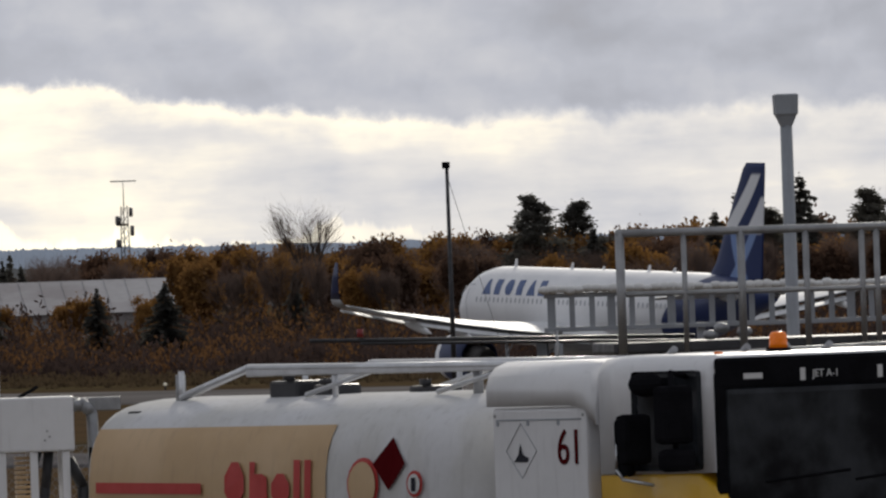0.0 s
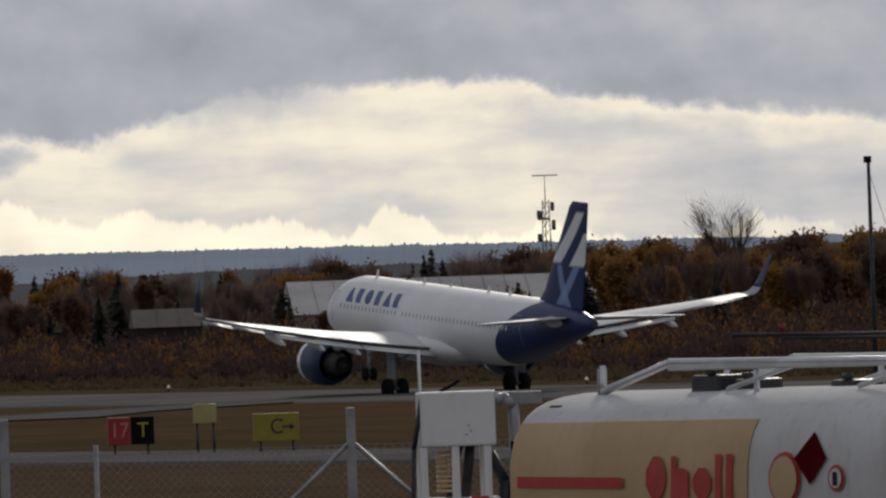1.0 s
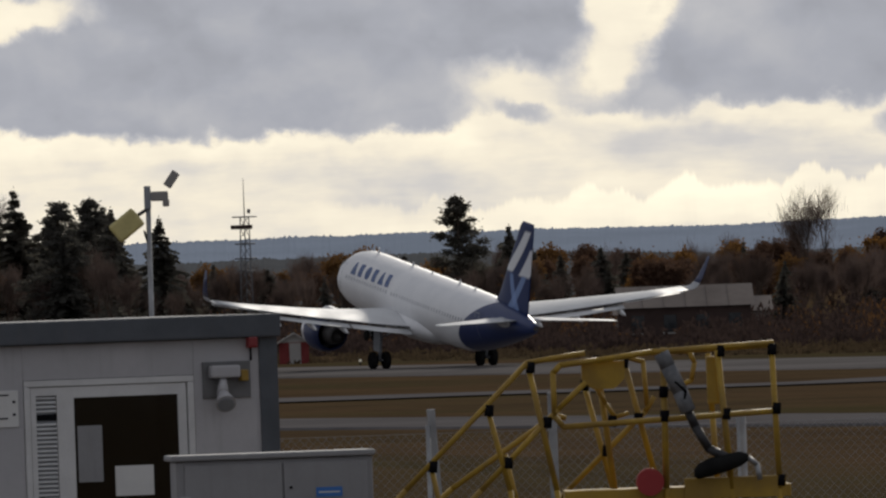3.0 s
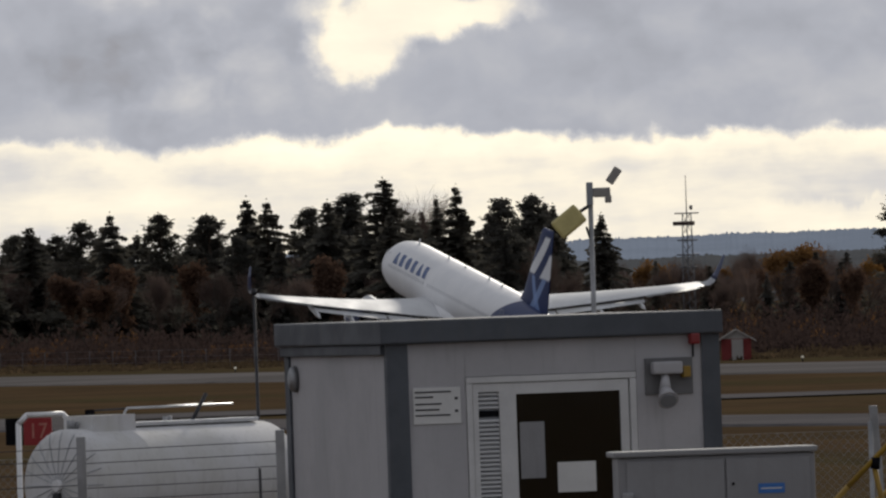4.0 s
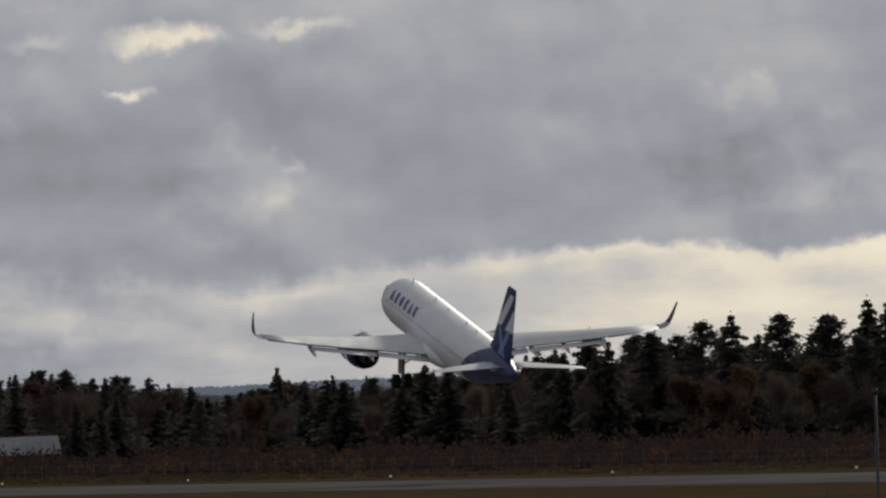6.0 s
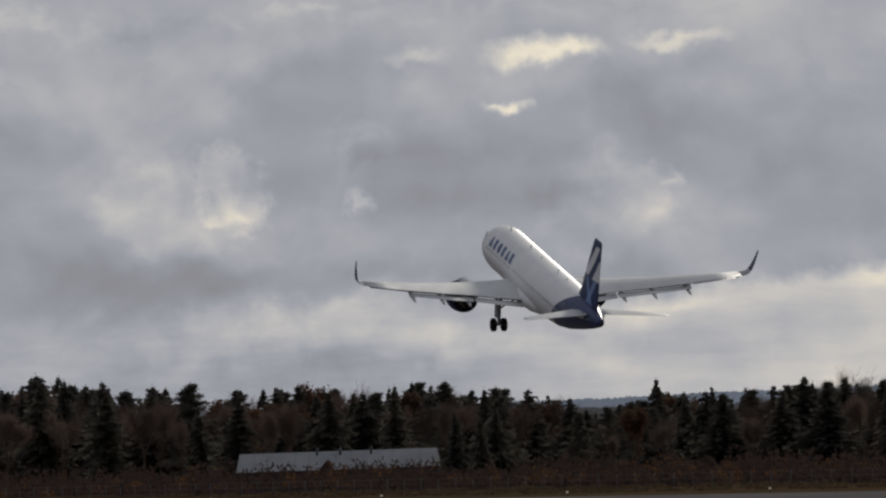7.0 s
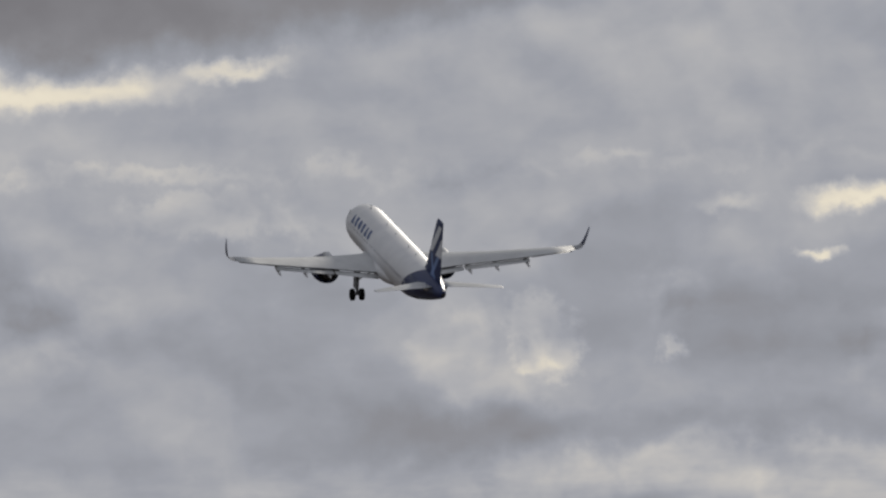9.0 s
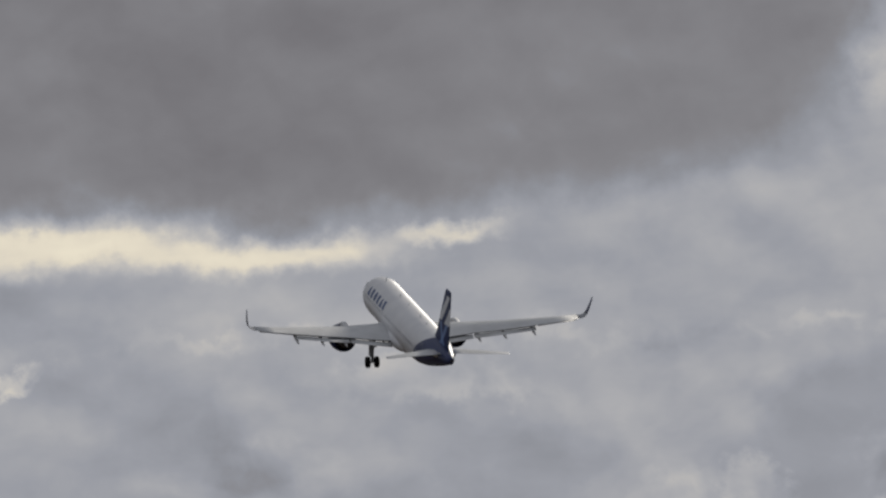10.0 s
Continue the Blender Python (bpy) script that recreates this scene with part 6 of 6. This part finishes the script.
# ---- fence ----
def fence():
    Y = 140.0
    t = thing("chain_link_fence", pose(0, Y, 0), "galvanised chain-link fence with steel posts", "fence")
    step = 3.36
    x0 = 140 * math.tan(radians(2.78))
    xs = [x0 + step * k for k in range(-6, 5)]
    post = None
    top = 5.47
    for x in xs:
        z0 = height_at(x, Y)
        m = pose(x, 0, top)
        if post is None:
            post = part("post", box(bmesh.new(), (-0.042, -0.042, -2.75), (0.042, 0.042, 0), 0.008), STEEL, t, m=m)
        else:
            again(post, m)
    for s in (-1, 1):
        part("brace", tube(bmesh.new(), (xs[7], 0, top - 0.32), (xs[7] + s * 0.95, 0, top - 1.2), 0.022, 8), STEEL, t)
    thin = None
    for x in (x0 + 0.9, x0 - 1.55, x0 - 3.36 - 1.2, x0 + 4.4):
        m = pose(x, 0.3, top - 0.28)
        thin = part("thin_post", tube(bmesh.new(), (0, 0, -2.4), (0, 0, 0), 0.024, 8), STEEL, t, m=m) if thin is None else again(thin, m)
    lean = part("leaning_post", box(bmesh.new(), (-0.04, 0.3, 2.6), (0.04, 0.38, 5.35), 0.008), STEEL, t, m=pose(2.55, 0, 0, 0, -3, 0))
    # wire mesh: crossing diagonals, one part for each bay
    for a, b in zip(xs, xs[1:]):
        bm = bmesh.new()
        lo, hi, g, w = top - 2.1, top - 0.36, 0.085, 0.0012
        h = hi - lo
        n = int((b - a + h) / g)
        for i in range(n):
            for s in (1, -1):
                u0 = a - h + i * g if s > 0 else a + i * g
                u1 = u0 + h * s
                p, q = Vector((u0, 0, lo)), Vector((u1, 0, hi))
                # clip to the bay
                f0, f1 = 0.0, 1.0
                if s > 0:
                    f0, f1 = max(0, (a - u0) / h), min(1, (b - u0) / h)
                else:
                    f0, f1 = max(0, (u0 - b) / h), min(1, (u0 - a) / h)
                if f1 - f0 < 0.01:
                    continue
                A, B = p.lerp(q, f0), p.lerp(q, f1)
                o = Vector((w, 0, w * -s))
                bm.faces.new([bm.verts.new(v) for v in (A - o, A + o, B + o, B - o)])
        tube(bm, (a, 0, hi), (b, 0, hi), 0.0022, 4)
        ob = part("wire_mesh", bm, STEEL, t, "fine wire mesh")
    # strands of wire before the storage tank
    t2 = thing("wire_fence", pose(0, 128, 0), "low fence of steel posts with thin wire strands", "fence")
    for x in (-4.93, -3.17, -6.7):
        part("post", box(bmesh.new(), (x - 0.04, -0.04, 3.0), (x + 0.04, 0.04, 5.43), 0.008), STEEL, t2)
    for k in range(5):
        for a, b in ((-6.7, -4.93), (-4.93, -3.17)):
            part("wire", tube(bmesh.new(), (a, 0, 5.30 - k * 0.11), (b, 0, 5.33 - k * 0.11), 0.004, 5), DARKSTEEL, t2)
    part("short_post", tube(bmesh.new(), (-3.35, -0.3, 3.2), (-3.35, -0.3, 5.10), 0.014, 6), DARKSTEEL, t2)


fence()


def perimeter():
    """Low fence on the far side of the runway."""
    t = thing("perimeter_fence", Matrix(), "low wire fence along the far side of the runway", "fence")
    post = None
    for i in range(110):
        w = U2 * (1085 + i * 6) + N2 * (RUNWAY + 52)
        m = pose(w.x, w.y, 0)
        post = part("post", tube(bmesh.new(), (0, 0, 0), (0, 0, 1.6), 0.03, 6), STEELDARK, t, m=m) if post is None else again(post, m)
    for z in (0.5, 1.0, 1.55):
        a, b = U2 * 1085 + N2 * (RUNWAY + 52), U2 * 1739 + N2 * (RUNWAY + 52)
        part("wire", tube(bmesh.new(), (a.x, a.y, z), (b.x, b.y, z), 0.008, 4), STEELDARK, t)


perimeter()


def storage_tank():
    z0 = 3.4
    t = thing("storage_tank", pose(-5.25, 132, 4.95, 0, 0, 50) @ Matrix.Scale(0.64, 4), "white horizontal storage tank with ribbed round end", "tank")

    def r(x, k, n=40):
        return [(x, 0.80 * k * math.cos(2 * math.pi * i / n), 0.80 * k * math.sin(2 * math.pi * i / n)) for i in range(n)]
    bm = bmesh.new()
    loft(bm, [r(-0.12, 0.12), r(-0.10, 0.45), r(-0.05, 0.8), r(0.0, 0.95), r(0.07, 1.0), r(1.1, 1.0), r(1.12, 1.008), r(1.16, 1.008), r(1.18, 1.0), r(2.5, 1.0), r(4.2, 1.0), r(4.3, 0.9)])
    part("shell", bm, TANKWHITE, t)
    for i in range(20):
        a = 2 * math.pi * i / 20
        c, s = math.cos(a), math.sin(a)
        bm = bend(bmesh.new(), [(-0.125, 0.10 * c, 0.10 * s), (-0.105, 0.36 * c, 0.36 * s), (-0.06, 0.64 * c, 0.64 * s), (0.0, 0.765 * c, 0.765 * s)], 0.006, 4)
        part("rib", bm, GREYPAINT, t)
    part("hub", tube(bmesh.new(), (-0.18, 0, 0), (-0.10, 0, 0), 0.08, 14), WHITE, t)
    part("end_valve", box(bmesh.new(), (-0.2, -0.06, -0.25), (-0.12, 0.06, -0.10), 0.02), DARKSTEEL, t)
    bm = bmesh.new()
    loft(bm, [[(x, y, z) for y, z in ((-0.28, 0.66), (0.28, 0.66), (0.28, 0.98), (-0.28, 0.98))] for x in (0.35, 1.25)], smooth=False)
    part("hatch_box", bm, TANKWHITE, t)
    for x in (0.15, 0.22, 0.30, 1.35, 2.2, 2.3):
        part("flange", tube(bmesh.new(), (x, 0, 0.78), (x, 0, 0.88 + 0.05 * math.sin(x * 9)), 0.035, 8), STEEL, t)
    part("catwalk", box(bmesh.new(), (1.35, -0.2, 0.80), (4.0, 0.2, 0.86), 0.01), ALU, t)
    part("handrail", bend(bmesh.new(), [(1.5, 0.2, 0.85), (1.56, 0.2, 1.0), (1.62, 0.2, 1.06), (3.9, 0.2, 1.06)], 0.016, 8), ALU, t)
    part("handrail", bend(bmesh.new(), [(1.28, 0.6, 1.04), (3.9, 0.6, 1.07)], 0.014, 8), DARKSTEEL, t)
    part("lamp", box(bmesh.new(), (1.20, 0.55, 0.90), (1.32, 0.65, 1.06), 0.02), BLACK, t)
    part("strut", tube(bmesh.new(), (2.75, 0, 0.8), (3.1, 0, 1.22), 0.03, 8), DARKSTEEL, t)
    for x in (0.6, 3.4):
        part("saddle", box(bmesh.new(), (x - 0.12, -0.7, -2.3), (x + 0.12, 0.7, -0.6), 0.02), STEEL, t)
    # thin pole behind it
    t = thing("thin_pole", pose(-3.67, 140, 3.0), "thin dark steel pole", "pole")
    part("shaft", tube(bmesh.new(), (0, 0, 0), (0, 0, 3.64), 0.022, 8, 0.014), DARKSTEEL, t)
    part("tip", tube(bmesh.new(), (0, 0, 3.62), (0, 0, 3.68), 0.026, 8), DARKSTEEL, t)
    # white pipe frame beside the tank
    t = thing("pipe_guard", pose(-5.6, 137, 3.0), "white bent pipe guard", "barrier")
    part("pipe", bend(bmesh.new(), [(-0.28, 0, 0), (-0.26, 0, 2.48), (-0.18, 0, 2.56), (0.16, 0, 2.56), (0.24, 0, 2.48), (0.25, 0, 0)], 0.026, 10), WHITE, t)


storage_tank()


# ---- airfield signs ----
def signs():
    def sign(x, y, z0, z1, w, faces, label):
        g = height_at(x, y)
        t = thing("airfield_sign", pose(x, y, g), label, "sign", "airfield signs")
        off = -w / 2
        for mat, fw, text, ink in faces:
            f = part("panel", box(bmesh.new(), (off, -0.12, z0 - g), (off + fw - 0.02, 0.12, z1 - g), 0.02), mat, t)
            if text:
                words(text, (z1 - z0) * 0.78, ink, f, upright(off + fw / 2, -0.125, (z0 + z1) / 2 - g), "lettering", 0.003, 0.9)
            off += fw
        for k in (-0.35, 0.35):
            part("leg", tube(bmesh.new(), (k * w, 0, 0), (k * w, 0, z0 - g), 0.04, 8), DARKSTEEL, t)
        return t
    ORANGE = material("dull orange legend", (0.52, 0.21, 0.16), 0.6, scale=5)
    OLIVE = material("dull yellow legend", (0.42, 0.34, 0.03), 0.6, scale=5)
    sign(24.62, 429.3, 2.07, 2.88, 1.40, ((SIGNRED, 0.70, "17", ORANGE), (BLACK, 0.70, "T", OLIVE)), "red and black runway sign reading 17 and T")
    s = sign(28.92, 429, 2.03, 2.85, 1.38, ((SIGNYELLOW, 1.38, "C", INK),), "yellow taxiway sign reading C with an arrow")
    g = height_at(28.92, 429)
    bm = bmesh.new()
    box(bm, (0.16, -0.135, 2.42 - g), (0.40, -0.125, 2.47 - g))
    bm.faces.new([bm.verts.new((x, -0.13, z - g)) for x, z in ((0.40, 2.34), (0.54, 2.445), (0.40, 2.55))])
    part("arrow", bm, INK, s)
    sign(27.0, 432, 2.60, 3.18, 0.70, ((SIGNBACK, 0.70, "", None),), "faded yellow back of an airfield sign")
    sign(-17.66, 420, 2.32, 3.13, 1.36, ((BLACK, 0.52, "", None), (SIGNRED, 0.84, "17", ORANGE)), "red and black runway sign reading 17")
    # runway edge lamps
    for i in range(12):
        u = 780 + i * 60
        w = U2 * u + N2 * (RUNWAY + 27)
        t = thing("edge_lamp", pose(w.x, w.y, 0), "small pale runway edge light", "lamp", "runway edge lights")
        part("stem", tube(bmesh.new(), (0, 0, 0), (0, 0, 0.25), 0.06, 6), DARKSTEEL, t)
        part("lens", tube(bmesh.new(), (0, 0, 0.25), (0, 0, 0.42), 0.13, 10, 0.08), EDGELAMP, t)


EDGELAMP = material("pale lamp lens", (0.80, 0.75, 0.60), 0.3, scale=4, emit=0.1)
signs()


# ---- masts ----
def masts():
    # floodlight pole by the cabin
    t = thing("floodlight_pole", pose(-0.43, 150, 3.0), "slim pole with a floodlight and a yellowed lamp housing", "lamp post")
    part("pole", tube(bmesh.new(), (0, 0, 0), (0.01, 0, 4.6), 0.026, 10), STEEL, t)
    part("bracket", box(bmesh.new(), (-0.03, -0.04, 4.42), (0.04, 0.04, 4.66), 0.01), GREYPAINT, t)
    f = part("floodlight", box(bmesh.new(), (0.04, -0.05, 4.50), (0.22, 0.06, 4.60), 0.015), HUTWHITE, t)
    part("lamp_face", box(bmesh.new(), (-0.09, -0.03, -0.045), (0.09, 0.03, 0.045), 0.01), HUTWHITE, f, m=pose(0.26, 0, 4.72, 0, -55, 0))
    part("cap", box(bmesh.new(), (0.16, -0.05, 4.44), (0.23, 0.06, 4.52), 0.015), HUTWHITE, f)
    part("housing", box(bmesh.new(), (-0.16, -0.06, -0.11), (0.16, 0.06, 0.11), 0.03), CREAM, t, "large yellowed lamp housing", m=pose(-0.22, 0, 4.26, 0, -38, 0))
    part("arm", tube(bmesh.new(), (-0.10, 0, 4.36), (0, 0, 4.42), 0.018, 8), DARKSTEEL, t)
    part("arm", tube(bmesh.new(), (-0.04, 0, 4.20), (0, 0, 4.05), 0.012, 8), DARKSTEEL, t)

    def lattice(name, x, y, ztop, zlat, w, label, extras, foot):
        g = 0.0
        t2 = thing(name, pose(x, y, g), label, "mast")
        legs = [(-w, -w), (w, -w), (0, w)]
        for a, b in legs:
            part("leg", tube(bmesh.new(), (a * foot, b * foot, 0), (a, b, zlat), 0.07, 6, 0.05), STEELDARK, t2)
        n = int(zlat / 0.9)
        for i in range(n):
            z, z2 = i * zlat / n, (i + 1) * zlat / n
            k, k2 = foot + (1 - foot) * i / n, foot + (1 - foot) * (i + 1) / n
            for (a, b), (c, d) in zip(legs, legs[1:] + legs[:1]):
                part("brace", tube(bmesh.new(), (a * k, b * k, z), (c * k2, d * k2, z2), 0.03, 4), STEELDARK, t2)
        part("spire", tube(bmesh.new(), (0, 0, zlat), (0, 0, ztop), 0.06, 6, 0.03), STEELDARK, t2)
        for kind, z, w2, h in extras:
            if kind == "bar":
                part("crossbar", tube(bmesh.new(), (-w2, 0, z), (w2, 0, z), h, 6), STEELDARK, t2)
            elif kind == "deck":
                part("platform", box(bmesh.new(), (-w2, -w2 * 0.6, z - h), (w2 * 0.55, w2 * 0.6, z + h), 0.03), WALLDARK, t2)
            else:
                part("dish", tube(bmesh.new(), (w2 * 0.6, -0.3, z), (w2, -0.35, z), h, 12), STEELDARK, t2)
        return t2
    lattice("antenna_mast", 4.9, 1290, 15.3, 11.9, 0.38, "slim lattice antenna mast with small platforms", (("deck", 11.0, 1.25, 0.18), ("bar", 11.9, 1.1, 0.06), ("bar", 9.5, 0.9, 0.06), ("bar", 8.2, 1.0, 0.07), ("bar", 7.1, 0.8, 0.06), ("dish", 12.4, 0.5, 0.2)), 1.6)
    lattice("radio_mast", 120.8, 1395, 16.2, 13.8, 0.30, "distant lattice radio mast with cross arm and dishes", (("bar", 16.2, 1.25, 0.06), ("dish", 13.2, 0.8, 0.45), ("dish", 12.4, -0.8, 0.45), ("dish", 11.4, 0.9, 0.5), ("deck", 12.0, 0.7, 0.1), ("dish", 10.2, -0.8, 0.4)), 2.2)
    w = spot(-6.86, 0, 1700)
    lattice("far_mast", w.x, w.y, 6.7 + 1700 * math.tan(radians(0.32)), 8, 0.2, "thin far mast above the wood", (), 1.5)
    # plain pole with a lamp and stay wires
    w = spot(6.23, 0, 500)
    g = height_at(w.x, w.y)
    t = thing("guyed_pole", pose(w.x, w.y, g), "tall thin pole with a small lamp and stay wires", "pole")
    hgt = 6.7 + 500 * math.tan(radians(0.40)) - g
    part("shaft", tube(bmesh.new(), (0.02, 0, 0), (0, 0, hgt), 0.10, 8, 0.06), DARKSTEEL, t)
    part("lamp", box(bmesh.new(), (-0.16, -0.1, hgt - 0.05), (0.10, 0.1, hgt + 0.18), 0.03), BLACK, t)
    part("stay", tube(bmesh.new(), (0, 0, hgt - 0.3), (2.6, 1, 0), 0.010, 4), DARKSTEEL, t)


masts()


# ---- far buildings ----
def building(name, x0, x1, y, eave, ridge, depth, roofmat, wallmat, label, openings=6, hip=0.0):
    g = 0.0
    t = thing(name, pose((x0 + x1) / 2, y, g), label, "building")
    w = (x1 - x0) / 2
    bm = bmesh.new()
    box(bm, (-w, 0, 0), (w, depth, eave))
    wall = part("wall", bm, wallmat, t)
    bm = bmesh.new()
    e = 0.3
    a = [(-w - e, -e, eave), (w + e, -e, eave), (w + e, depth + e, eave), (-w - e, depth + e, eave)]
    r = [(-w - e + hip, depth / 2, ridge), (w + e - hip, depth / 2, ridge)]
    vs = [bm.verts.new(p) for p in a + r]
    for f in ((0, 1, 5, 4), (2, 3, 4, 5), (1, 2, 5), (3, 0, 4), (3, 2, 1, 0)):
        bm.faces.new([vs[i] for i in f])
    roof = part("roof", bm, roofmat, t)
    n = int((x1 - x0) / 1.6)
    for i in range(1, n):
        x = -w + 2 * w * i / n
        bm = bmesh.new()
        tube(bm, (x, -e, eave + 0.03), (x, depth / 2, ridge + 0.03), 0.035, 4)
        part("seam", bm, roofmat, roof)
    for i in range(openings):
        x = -w + 2 * w * (i + 0.5) / openings
        win = part("window", box(bmesh.new(), (x - 0.5, -0.05, eave * 0.35), (x + 0.5, -0.01, eave * 0.8)), GLASSDARK, wall)
        part("frame", box(bmesh.new(), (x - 0.58, -0.03, eave * 0.3), (x + 0.58, -0.005, eave * 0.34)), HUTWHITE, win)
    return t


def buildings():
    building("hangar", 76.8, 100, 1110, 4.2, 6.75, 16, HANGARROOF, HANGARWALL, "long hangar with a pale corrugated roof", 0)
    building("shed", 34.0, 44.3, 1150, 3.0, 4.7, 9, BROWNROOF, WALLDARK, "low shed with a pale roof among the trees", 4)
    building("barn", 65.0, 70.0, 1120, 3.6, 5.0, 6, BROWNROOF, WALLDARK, "small barn with a grey roof", 2)
    building("store", 34.5, 47, 1180, 2.4, 3.6, 8, BROWNROOF, BROWNROOF, "low pale store behind the bushes", 4)
    b = building("service_building", -167.0, -143.8, 1728, 2.0, 4.2, 10, GREYROOF, WALLDARK, "long low building with a grey sheet roof", 8)
    for x in (-2.5, 0.3, 4):
        part("vent", tube(bmesh.new(), (x, 4, 3.5), (x, 4, 4.6), 0.14, 8), DARKSTEEL, b)
    bm = bmesh.new()
    vs = [bm.verts.new(p) for p in ((-2.2, -0.6, 1.7), (0.2, -0.6, 1.7), (-1.0, -0.6, 3.1), (-1.0, 3.4, 3.3))]
    for f in ((0, 1, 2), (1, 3, 2), (0, 2, 3)):
        bm.faces.new([vs[i] for i in f])
    part("gable", bm, WALLDARK, b)
    # red and white hut beside the runway
    t = thing("hut", pose(7.45, 1078, 0), "small red and white hut beside the runway", "hut")
    part("wall", box(bmesh.new(), (-1.1, 0, 0), (1.1, 2, 1.6)), HUTRED, t)
    part("door", box(bmesh.new(), (-0.35, -0.06, 0), (0.5, -0.005, 1.55)), HUTWHITE, t)
    bm = bmesh.new()
    loft(bm, [[(-1.5, y, 1.45), (0, y, 2.35), (1.5, y, 1.45), (1.5, y, 1.35), (0, y, 2.2), (-1.5, y, 1.35)] for y in (-0.25, 2.25)], smooth=False)
    part("roof", bm, HUTWHITE, t)
    bm = bmesh.new()
    bm.faces.new([bm.verts.new(p) for p in ((-1.1, -0.02, 1.6), (1.1, -0.02, 1.6), (0, -0.02, 2.2))])
    part("gable", bm, HUTWHITE, t)


buildings()
motions()
